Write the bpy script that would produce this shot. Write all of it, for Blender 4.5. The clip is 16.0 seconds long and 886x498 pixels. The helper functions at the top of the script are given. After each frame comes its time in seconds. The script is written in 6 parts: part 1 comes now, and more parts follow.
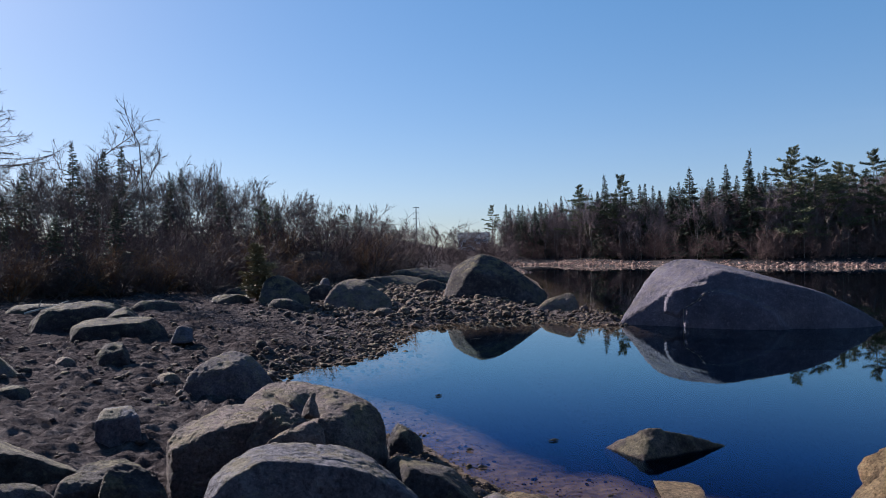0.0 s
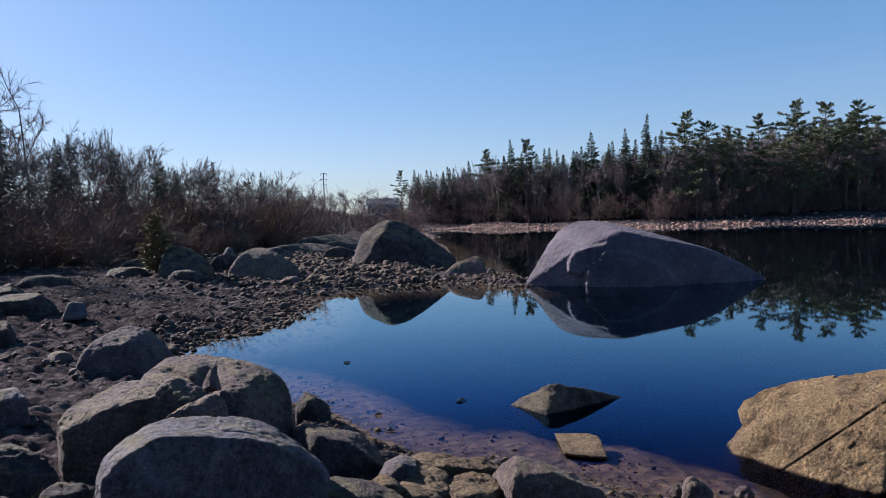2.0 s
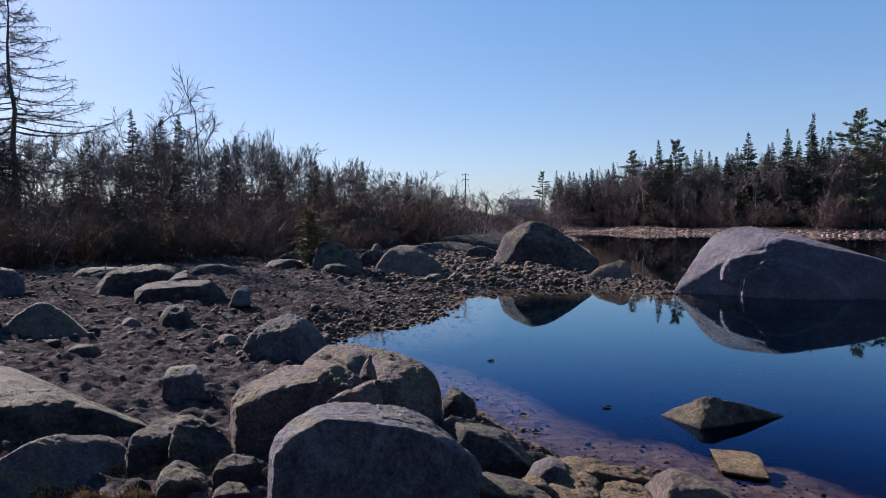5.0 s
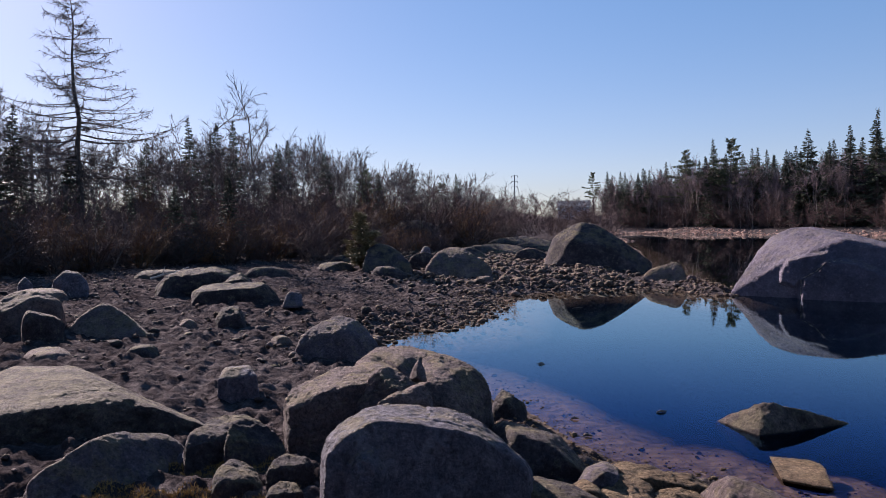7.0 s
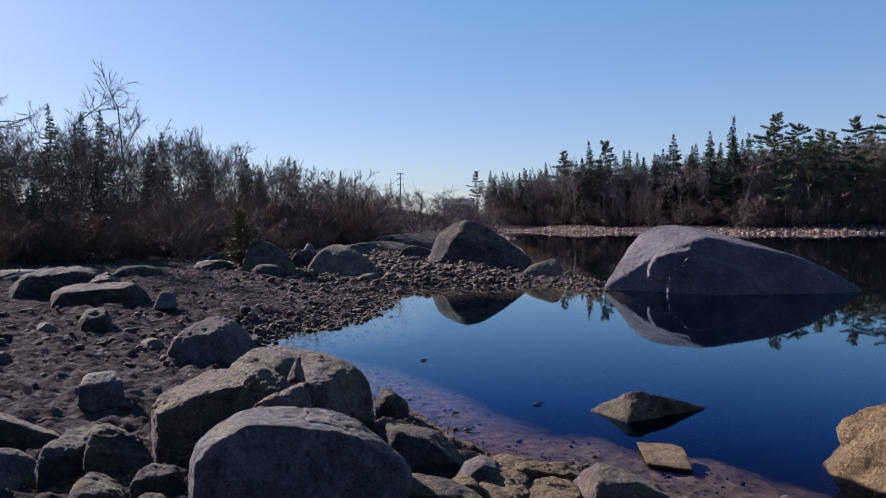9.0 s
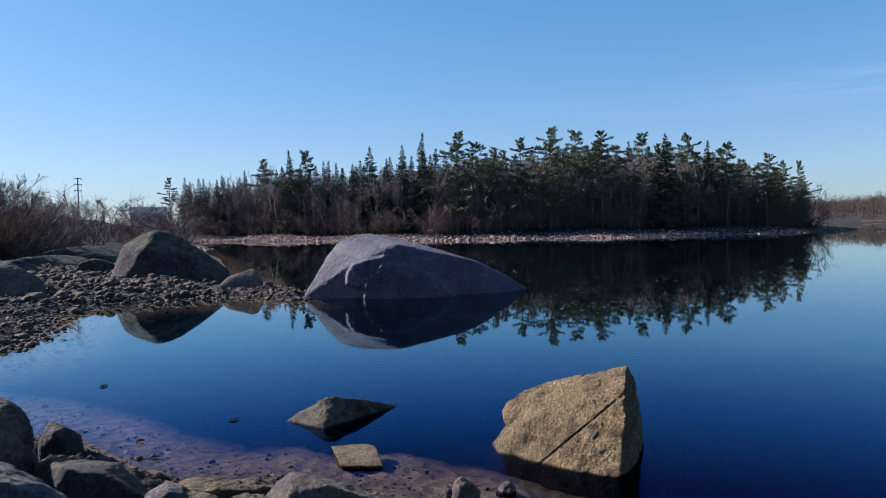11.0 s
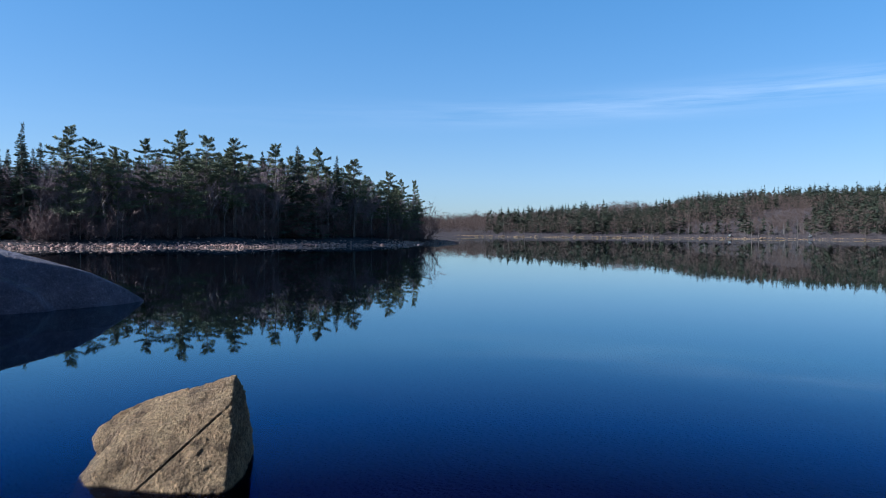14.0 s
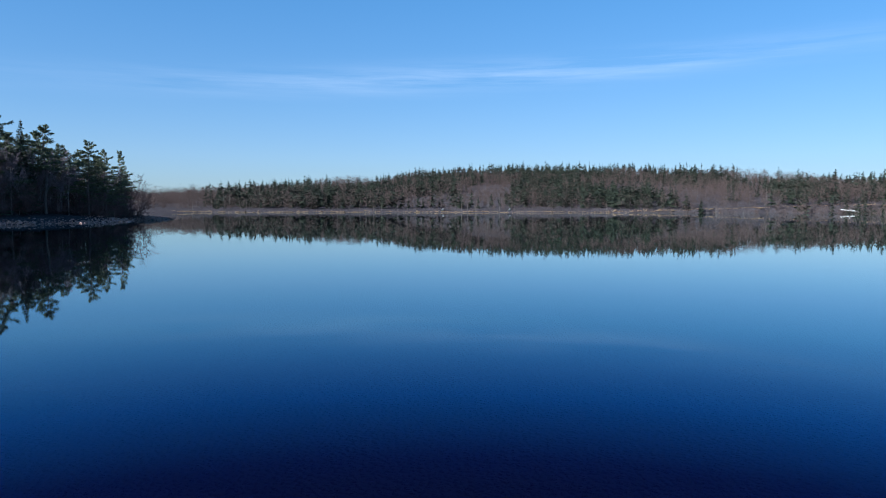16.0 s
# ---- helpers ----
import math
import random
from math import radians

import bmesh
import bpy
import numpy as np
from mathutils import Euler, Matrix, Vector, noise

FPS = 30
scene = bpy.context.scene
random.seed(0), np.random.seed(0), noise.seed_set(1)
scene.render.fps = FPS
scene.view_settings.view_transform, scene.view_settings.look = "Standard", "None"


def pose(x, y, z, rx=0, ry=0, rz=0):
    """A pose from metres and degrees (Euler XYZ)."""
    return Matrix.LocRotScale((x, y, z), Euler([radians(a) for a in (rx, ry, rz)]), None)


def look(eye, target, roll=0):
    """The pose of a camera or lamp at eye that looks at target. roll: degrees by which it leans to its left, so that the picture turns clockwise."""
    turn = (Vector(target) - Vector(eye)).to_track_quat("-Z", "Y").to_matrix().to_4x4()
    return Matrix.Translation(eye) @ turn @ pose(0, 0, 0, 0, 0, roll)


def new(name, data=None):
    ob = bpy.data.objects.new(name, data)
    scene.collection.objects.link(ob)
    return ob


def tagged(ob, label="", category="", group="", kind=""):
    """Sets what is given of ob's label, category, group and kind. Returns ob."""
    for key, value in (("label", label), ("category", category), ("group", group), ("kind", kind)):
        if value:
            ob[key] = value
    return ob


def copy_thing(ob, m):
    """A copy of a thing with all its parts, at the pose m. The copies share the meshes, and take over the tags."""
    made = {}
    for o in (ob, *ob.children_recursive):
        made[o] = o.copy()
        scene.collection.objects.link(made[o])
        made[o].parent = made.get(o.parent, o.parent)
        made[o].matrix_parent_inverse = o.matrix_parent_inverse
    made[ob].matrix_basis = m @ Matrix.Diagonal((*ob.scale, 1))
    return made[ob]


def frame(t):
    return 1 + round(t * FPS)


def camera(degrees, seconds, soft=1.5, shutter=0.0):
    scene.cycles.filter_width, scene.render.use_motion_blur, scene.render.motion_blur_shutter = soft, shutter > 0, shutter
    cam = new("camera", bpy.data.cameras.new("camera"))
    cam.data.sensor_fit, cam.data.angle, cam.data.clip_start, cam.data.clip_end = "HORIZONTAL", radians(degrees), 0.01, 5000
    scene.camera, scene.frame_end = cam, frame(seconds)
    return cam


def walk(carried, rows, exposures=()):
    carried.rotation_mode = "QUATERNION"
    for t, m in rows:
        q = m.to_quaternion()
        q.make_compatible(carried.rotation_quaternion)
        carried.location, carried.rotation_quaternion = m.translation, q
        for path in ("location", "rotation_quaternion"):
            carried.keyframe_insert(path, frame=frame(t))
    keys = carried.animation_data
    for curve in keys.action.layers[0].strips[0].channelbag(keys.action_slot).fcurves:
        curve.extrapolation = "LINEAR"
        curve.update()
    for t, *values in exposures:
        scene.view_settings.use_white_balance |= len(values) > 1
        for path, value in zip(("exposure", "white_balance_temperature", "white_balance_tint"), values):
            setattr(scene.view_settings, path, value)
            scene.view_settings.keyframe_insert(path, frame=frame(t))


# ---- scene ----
cam = camera(64.2, 16.0, soft=0.6)
PATH = [
    (0, (-0.036, 0.174, 1.908), (0.048, 2.173, 1.915), -0.8),
    (0.5, (-0.026, 0.178, 1.91), (0.123, 2.171, 1.83), -1.5),
    (1, (-0.01, 0.199, 1.913), (0.2, 2.185, 1.804), -1.3),
    (1.5, (0.007, 0.173, 1.906), (0.286, 2.152, 1.841), -1.7),
    (2, (0.019, 0.176, 1.902), (0.353, 2.145, 1.806), -1.9),
    (2.5, (0.029, 0.201, 1.902), (0.498, 2.141, 1.787), -0.3),
    (3, (0.008, 0.222, 1.9), (0.409, 2.177, 1.781), -0.5),
    (3.5, (0.001, 0.209, 1.897), (0.438, 2.157, 1.778), -0.1),
    (4, (-0.054, 0.194, 1.897), (0.292, 2.161, 1.794), 0.3),
    (4.5, (-0.079, 0.214, 1.892), (0.008, 2.21, 1.798), -0.7),
    (5, (-0.087, 0.175, 1.894), (-0.143, 2.172, 1.809), -0.6),
    (7.5, (-0.091, 0.194, 1.893), (-0.288, 2.183, 1.817), -1.0),
    (8, (-0.087, 0.215, 1.888), (-0.192, 2.211, 1.811), -1.2),
    (8.5, (-0.075, 0.211, 1.891), (-0.118, 2.209, 1.806), -1.3),
    (9, (-0.049, 0.216, 1.891), (0.078, 2.21, 1.802), -0.7),
    (9.5, (-0.015, 0.23, 1.892), (0.375, 2.189, 1.791), -0.5),
    (10, (0.008, 0.179, 1.899), (0.713, 2.048, 1.794), -0.9),
    (10.2, (0.013, 0.164, 1.9), (0.772, 2.012, 1.793), -0.9),
    (12.3, (0.189, 0.237, 1.852), (1.409, 1.822, 1.851), -1.1),
    (12.5, (0.236, 0.276, 1.838), (1.516, 1.813, 1.829), -0.9),
    (13, (0.232, 0.225, 1.843), (1.704, 1.579, 1.826), -0.4),
    (13.5, (0.284, 0.216, 1.836), (1.88, 1.421, 1.793), -0.6),
    (14, (0.282, 0.167, 1.844), (1.949, 1.271, 1.793), 0.4),
    (14.5, (0.279, 0.141, 1.856), (2.006, 1.151, 1.827), -0.7),
    (15, (0.295, 0.119, 1.857), (2.092, 0.995, 1.796), -0.6),
    (15.5, (0.31, 0.1, 1.856), (2.19, 0.769, 1.72), 0.4),
    (16, (0.325, 0.085, 1.856), (2.282, 0.481, 1.737), 0.1),
]
walk(cam, [(t, look(eye, target, roll)) for t, eye, target, roll in PATH], exposures=[(0, 1.44, 6250, 15), (1, 1.52, 6220, 16), (5, 1.53, 6320, 19), (7.5, 1.54, 6700, 27), (8.5, 1.46, 6500, 23), (10, 1.5, 6050, 13), (12.5, 1.63, 5620, 10), (16, 1.52, 5330, 7)])

# ---------------------------------------------------------------- light
SUN_AZ, SUN_EL = -46.0, 27.0          # degrees, azimuth from +y towards +x
world = bpy.data.worlds.new("sky")
scene.world = world
world.use_nodes = True
wn = world.node_tree.nodes
wl = world.node_tree.links
wn.clear()
w_out = wn.new("ShaderNodeOutputWorld")
w_bg = wn.new("ShaderNodeBackground")
w_sky = wn.new("ShaderNodeTexSky")
w_sky.sky_type = "NISHITA"
w_sky.sun_disc = False
w_sky.sun_elevation = radians(SUN_EL)
w_sky.sun_rotation = radians(SUN_AZ)
w_sky.altitude = 60
w_sky.air_density = 1.0
w_sky.dust_density = 0.45
w_sky.ozone_density = 2.5
w_bg.inputs["Strength"].default_value = 0.083
w_hue = wn.new("ShaderNodeHueSaturation")
w_hue.inputs["Saturation"].default_value = 1.36
w_soft = wn.new("ShaderNodeGamma")
w_soft.inputs["Gamma"].default_value = 0.56
w_tint = wn.new("ShaderNodeMix")
w_tint.data_type, w_tint.blend_type = "RGBA", "MULTIPLY"
w_tint.inputs[0].default_value = 1.0
w_tint.inputs[7].default_value = (0.83, 0.97, 1.18, 1)
wl.new(w_sky.outputs[0], w_hue.inputs["Color"])
wl.new(w_hue.outputs[0], w_soft.inputs["Color"])
wl.new(w_soft.outputs[0], w_tint.inputs[6])
# one thin cirrus streak low over the far hill
def w_math(op, one, two=0.0):
    n = wn.new("ShaderNodeMath")
    n.operation = op
    for value, socket in ((one, n.inputs[0]), (two, n.inputs[1])):
        if isinstance(value, float):
            socket.default_value = value
        else:
            wl.new(value, socket)
    return n.outputs[0]


w_tc = wn.new("ShaderNodeTexCoord")
w_sep = wn.new("ShaderNodeSeparateXYZ")
wl.new(w_tc.outputs["Generated"], w_sep.inputs[0])
w_map = wn.new("ShaderNodeMapping")
w_map.inputs["Scale"].default_value = (1.5, 1.5, 26.0)
w_map.inputs["Rotation"].default_value = (radians(2), 0, 0)
w_cn = wn.new("ShaderNodeTexNoise")
w_cn.inputs["Scale"].default_value = 2.2
w_cn.inputs["Detail"].default_value = 7
w_cn.inputs["Roughness"].default_value = 0.6
wl.new(w_tc.outputs["Generated"], w_map.inputs["Vector"])
wl.new(w_map.outputs[0], w_cn.inputs["Vector"])
w_mid = w_math("ADD", w_math("MULTIPLY", w_sep.outputs["Y"], -0.045), 0.186)
w_off = w_math("DIVIDE", w_math("SUBTRACT", w_sep.outputs["Z"], w_mid), 0.016)
w_band = w_math("POWER", 2.718, w_math("MULTIPLY", w_math("MULTIPLY", w_off, w_off), -1.0))
w_along = w_math("DIVIDE", w_math("SUBTRACT", w_sep.outputs["Y"], 0.12), 0.42)
w_fade = w_math("POWER", 2.718, w_math("MULTIPLY", w_math("MULTIPLY", w_along, w_along), -1.0))
w_east = w_math("GREATER_THAN", w_sep.outputs["X"], 0.0)
w_thin = w_math("MULTIPLY", w_math("MAXIMUM", w_math("SUBTRACT", w_cn.outputs["Fac"], 0.36), 0.0), 1.1)
w_mask = w_math("MULTIPLY", w_math("MULTIPLY", w_band, w_fade), w_math("MULTIPLY", w_thin, w_east))
w_cloud = wn.new("ShaderNodeMix")
w_cloud.data_type = "RGBA"
w_cloud.inputs[7].default_value = (4.2, 4.4, 4.8, 1)
wl.new(w_mask, w_cloud.inputs[0])
wl.new(w_tint.outputs[2], w_cloud.inputs[6])
wl.new(w_cloud.outputs[2], w_bg.inputs["Color"])
wl.new(w_bg.outputs[0], w_out.inputs["Surface"])

sun_data = bpy.data.lights.new("sun", "SUN")
sun_data.energy = 5.0
sun_data.angle = radians(0.55)
sun_data.color = (1.0, 0.945, 0.865)
sun = new("sun", sun_data)
a, e = radians(SUN_AZ), radians(SUN_EL)
sun_way = Vector((math.sin(a) * math.cos(e), math.cos(a) * math.cos(e), math.sin(e)))
sun.matrix_world = look(sun_way * 60, (0, 0, 0))


# ---------------------------------------------------------------- materials
def material(name):
    m = bpy.data.materials.new(name)
    m.use_nodes = True
    nt = m.node_tree
    nt.nodes.clear()
    out = nt.nodes.new("ShaderNodeOutputMaterial")
    b = nt.nodes.new("ShaderNodeBsdfPrincipled")
    nt.links.new(b.outputs[0], out.inputs["Surface"])
    return m, nt, b, out


def node(nt, kind, **sets):
    n = nt.nodes.new(kind)
    for key, v in sets.items():
        n.inputs[key.replace("_", " ")].default_value = v
    return n


def ramp(nt, source, stops):
    r = nt.nodes.new("ShaderNodeValToRGB")
    el = r.color_ramp.elements
    el[0].position, el[0].color = stops[0][0], (*stops[0][1], 1)
    el[1].position, el[1].color = stops[-1][0], (*stops[-1][1], 1)
    for p, c in stops[1:-1]:
        x = el.new(p)
        x.color = (*c, 1)
    nt.links.new(source, r.inputs["Fac"])
    return r.outputs["Color"]


def blend(nt, fac, c1, c2, mode="MIX"):
    x = nt.nodes.new("ShaderNodeMix")
    x.data_type, x.blend_type = "RGBA", mode
    for value, socket in ((fac, x.inputs[0]), (c1, x.inputs[6]), (c2, x.inputs[7])):
        if isinstance(value, (int, float)):
            socket.default_value = value
        elif isinstance(value, tuple):
            socket.default_value = (*value, 1)
        else:
            nt.links.new(value, socket)
    return x.outputs[2]


def noise_of(nt, coords, scale, detail=4, rough=0.6):
    n = node(nt, "ShaderNodeTexNoise", Scale=scale, Detail=detail, Roughness=rough)
    nt.links.new(coords, n.inputs["Vector"])
    return n.outputs["Fac"]


def bumped(nt, b, height, strength, distance):
    x = node(nt, "ShaderNodeBump", Strength=strength, Distance=distance)
    nt.links.new(height, x.inputs["Height"])
    nt.links.new(x.outputs[0], b.inputs["Normal"])


def spot(nt, shift=True):
    """Object coordinates, moved at random from thing to thing."""
    tc = nt.nodes.new("ShaderNodeTexCoord")
    if not shift:
        return tc.outputs["Object"]
    info = nt.nodes.new("ShaderNodeObjectInfo")
    mul = nt.nodes.new("ShaderNodeVectorMath")
    mul.operation = "SCALE"
    mul.inputs[0].default_value = (37, 53, 71)
    nt.links.new(info.outputs["Random"], mul.inputs["Scale"])
    add = nt.nodes.new("ShaderNodeVectorMath")
    nt.links.new(tc.outputs["Object"], add.inputs[0])
    nt.links.new(mul.outputs[0], add.inputs[1])
    return add.outputs[0]


def rock_material(name, dark, mid, light, lichen=(0.16, 0.15, 0.10), grain=38.0, stain=2.2, blotch=0.8, salt=0.7, relief=0.07, moss=(0.21, 0.17, 0.09), mossy=0.55):
    """Weathered granite: broad stains, lichen crust, dark pits and pale crystals."""
    m, nt, b, _ = material(name)
    c = spot(nt)
    large = noise_of(nt, c, stain, 5, 0.62)
    fine = noise_of(nt, c, grain, 5, 0.8)
    spots = noise_of(nt, c, 8.5, 6, 0.75)
    crust = node(nt, "ShaderNodeTexVoronoi", Scale=grain * 0.8, Randomness=1.0)
    nt.links.new(c, crust.inputs["Vector"])
    base = ramp(nt, large, [(0.3, dark), (0.5, mid), (0.72, light)])
    speck = ramp(nt, fine, [(0.36, (0.22, 0.21, 0.20)), (0.48, (0.8, 0.8, 0.8)), (0.56, (1.0, 1.0, 1.0)), (0.66, (1.9, 1.8, 1.7))])
    base = blend(nt, salt, base, speck, "MULTIPLY")
    blot = ramp(nt, spots, [(0.34, (0.45, 0.44, 0.44)), (0.48, (0.9, 0.9, 0.9)), (0.66, (1.4, 1.35, 1.28))])
    base = blend(nt, blotch, base, blot, "MULTIPLY")
    mask = ramp(nt, spots, [(0.57, (0, 0, 0)), (0.64, (0.5, 0.5, 0.5))])
    base = blend(nt, mask, base, lichen)
    # ochre lichen in ragged patches on the weathered upper faces
    geo = nt.nodes.new("ShaderNodeNewGeometry")
    sep = nt.nodes.new("ShaderNodeSeparateXYZ")
    nt.links.new(geo.outputs["Normal"], sep.inputs[0])
    upper = ramp(nt, sep.outputs["Z"], [(0.35, (0, 0, 0)), (0.8, (1, 1, 1))])
    ragged = ramp(nt, noise_of(nt, c, 4.6, 7, 0.72), [(0.45, (0, 0, 0)), (0.58, (mossy, mossy, mossy))])
    base = blend(nt, blend(nt, 1.0, upper, ragged, "MULTIPLY"), base, blend(nt, salt, moss, speck, "MULTIPLY"))
    # dark algae on what lies under water, painted blacker for light lost there
    place = nt.nodes.new("ShaderNodeSeparateXYZ")
    nt.links.new(geo.outputs["Position"], place.inputs[0])
    sunk = node(nt, "ShaderNodeMapRange")
    for key, value in (("From Min", 0.012), ("From Max", -0.012), ("To Min", 0.0), ("To Max", 1.0)):
        sunk.inputs[key].default_value = value
    nt.links.new(place.outputs["Z"], sunk.inputs["Value"])
    base = blend(nt, sunk.outputs["Result"], base, (0.009, 0.0065, 0.006))
    nt.links.new(base, b.inputs["Base Color"])
    b.inputs["Roughness"].default_value = 0.9
    sheen = node(nt, "ShaderNodeMapRange")
    for key, value in (("From Min", -0.012), ("From Max", 0.012), ("To Min", 0.0), ("To Max", 0.2)):
        sheen.inputs[key].default_value = value
    nt.links.new(place.outputs["Z"], sheen.inputs["Value"])
    nt.links.new(sheen.outputs["Result"], b.inputs["Specular IOR Level"])
    mix = nt.nodes.new("ShaderNodeMath")
    mix.operation = "MULTIPLY_ADD"
    mix.inputs[1].default_value = 0.85
    nt.links.new(fine, mix.inputs[0])
    nt.links.new(spots, mix.inputs[2])
    low = nt.nodes.new("ShaderNodeMath")
    low.operation = "MULTIPLY_ADD"
    low.inputs[1].default_value = -0.28
    nt.links.new(crust.outputs["Distance"], low.inputs[0])
    nt.links.new(mix.outputs[0], low.inputs[2])
    bumped(nt, b, low.outputs[0], 1.0, relief)
    return m


M_GRANITE = rock_material("granite", (0.0684, 0.0559, 0.0711), (0.125, 0.103, 0.125), (0.205, 0.171, 0.196))
M_BROWN_ROCK = rock_material("brown granite", (0.0736, 0.0538, 0.057), (0.142, 0.106, 0.108), (0.232, 0.177, 0.173))
M_GOLD_ROCK = rock_material("ochre granite", (0.106, 0.0685, 0.0422), (0.252, 0.167, 0.0944), (0.429, 0.298, 0.173), (0.323, 0.23, 0.141), 44, 2.6, 0.85, 0.9, 0.2, (0.409, 0.289, 0.155), 0.6)
M_TAN_ROCK = rock_material("tan granite", (0.0723, 0.0475, 0.0322), (0.172, 0.116, 0.072), (0.292, 0.207, 0.133), (0.219, 0.16, 0.108), 44, 2.6, 0.85, 0.9, 0.2, (0.277, 0.2, 0.118), 0.6)
M_GREY_ROCK = rock_material("blue-grey granite", (0.0751, 0.0699, 0.0938), (0.124, 0.116, 0.149), (0.196, 0.188, 0.228), (0.166, 0.16, 0.192), 30, 1.1)
M_LAKE_ROCK = rock_material("pale lake granite", (0.0599, 0.0528, 0.0756), (0.103, 0.0906, 0.125), (0.17, 0.152, 0.189), (0.163, 0.149, 0.184), 24, 0.8, 0.4, 0.35, 0.06, mossy=0.2)
# dark wet stones, and boulders in shade with that shade in their colour
M_DARK_ROCK = rock_material("dark wet and shaded stone", (0.0297, 0.0242, 0.0291), (0.0577, 0.0468, 0.0543), (0.103, 0.084, 0.093))
M_SLAB_ROCK = rock_material("weathered brown slab", (0.035, 0.027, 0.027), (0.075, 0.058, 0.056), (0.15, 0.12, 0.11), stain=3.2, blotch=1.0, moss=(0.16, 0.135, 0.085), mossy=0.7)
M_SHORE_ROCK = rock_material("pinkish shore stone", (0.143, 0.0857, 0.073), (0.338, 0.204, 0.172), (0.572, 0.38, 0.327), (0.52, 0.374, 0.333), 24, 3.5)
# pale colour for strips that imitate sunlit edges
M_LIT_EDGE_ROCK = rock_material("sunlit edge stone", (0.128, 0.115, 0.111), (0.221, 0.2, 0.187), (0.34, 0.31, 0.289), (0.281, 0.259, 0.246), 24, 3.5)
M_RED_ROCK = rock_material("reddish shore stone", (0.044, 0.0296, 0.0264), (0.104, 0.0704, 0.06), (0.224, 0.168, 0.144), (0.264, 0.224, 0.2), 24, 3.5)


def ground_material():
    m, nt, b, _ = material("gravel and dry mud")
    c = spot(nt, False)
    large = noise_of(nt, c, 0.35, 4, 0.55)
    mid = noise_of(nt, c, 5.0, 5, 0.65)
    fine = noise_of(nt, c, 42.0, 4, 0.7)
    cell = node(nt, "ShaderNodeTexVoronoi", Scale=9.0)
    nt.links.new(c, cell.inputs["Vector"])
    base = ramp(nt, mid, [(0.3, (0.0235, 0.0205, 0.0225)), (0.5, (0.060, 0.0535, 0.057)), (0.7, (0.134, 0.120, 0.122))])
    tone = ramp(nt, large, [(0.35, (0.72, 0.66, 0.64)), (0.65, (1.1, 1.06, 1.03))])
    base = blend(nt, 0.8, base, tone, "MULTIPLY")
    speck = ramp(nt, fine, [(0.36, (0.5, 0.5, 0.5)), (0.6, (1.2, 1.2, 1.2))])
    base = blend(nt, 0.6, base, speck, "MULTIPLY")
    # reddish sand at and under the water's edge
    wet = node(nt, "ShaderNodeMapRange")
    for key, value in (("From Min", 0.03), ("From Max", -0.03), ("To Min", 0.0), ("To Max", 0.85)):
        wet.inputs[key].default_value = value
    sand = ramp(nt, mid, [(0.3, (0.145, 0.104, 0.075)), (0.7, (0.2, 0.145, 0.108))])
    # bed blackened by depth in the colour, for light lost in deep water
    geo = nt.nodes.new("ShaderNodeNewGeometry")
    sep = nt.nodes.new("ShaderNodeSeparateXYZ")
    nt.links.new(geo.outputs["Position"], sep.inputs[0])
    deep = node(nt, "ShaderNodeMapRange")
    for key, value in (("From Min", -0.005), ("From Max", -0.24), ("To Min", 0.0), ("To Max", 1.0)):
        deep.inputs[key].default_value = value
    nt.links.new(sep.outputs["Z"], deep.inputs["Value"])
    nt.links.new(sep.outputs["Z"], wet.inputs["Value"])
    base = blend(nt, wet.outputs["Result"], base, sand)
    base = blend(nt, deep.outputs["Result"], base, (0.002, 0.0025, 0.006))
    nt.links.new(base, b.inputs["Base Color"])
    b.inputs["Roughness"].default_value = 0.95
    b.inputs["Specular IOR Level"].default_value = 0.0
    s = nt.nodes.new("ShaderNodeMath")
    s.operation = "MULTIPLY_ADD"
    s.inputs[1].default_value = 0.8
    nt.links.new(cell.outputs["Distance"], s.inputs[0])
    soft = nt.nodes.new("ShaderNodeMath")
    soft.operation = "MULTIPLY"
    soft.inputs[1].default_value = 0.45
    nt.links.new(fine, soft.inputs[0])
    nt.links.new(soft.outputs[0], s.inputs[2])
    bumped(nt, b, s.outputs[0], 1.0, 0.09)
    return m


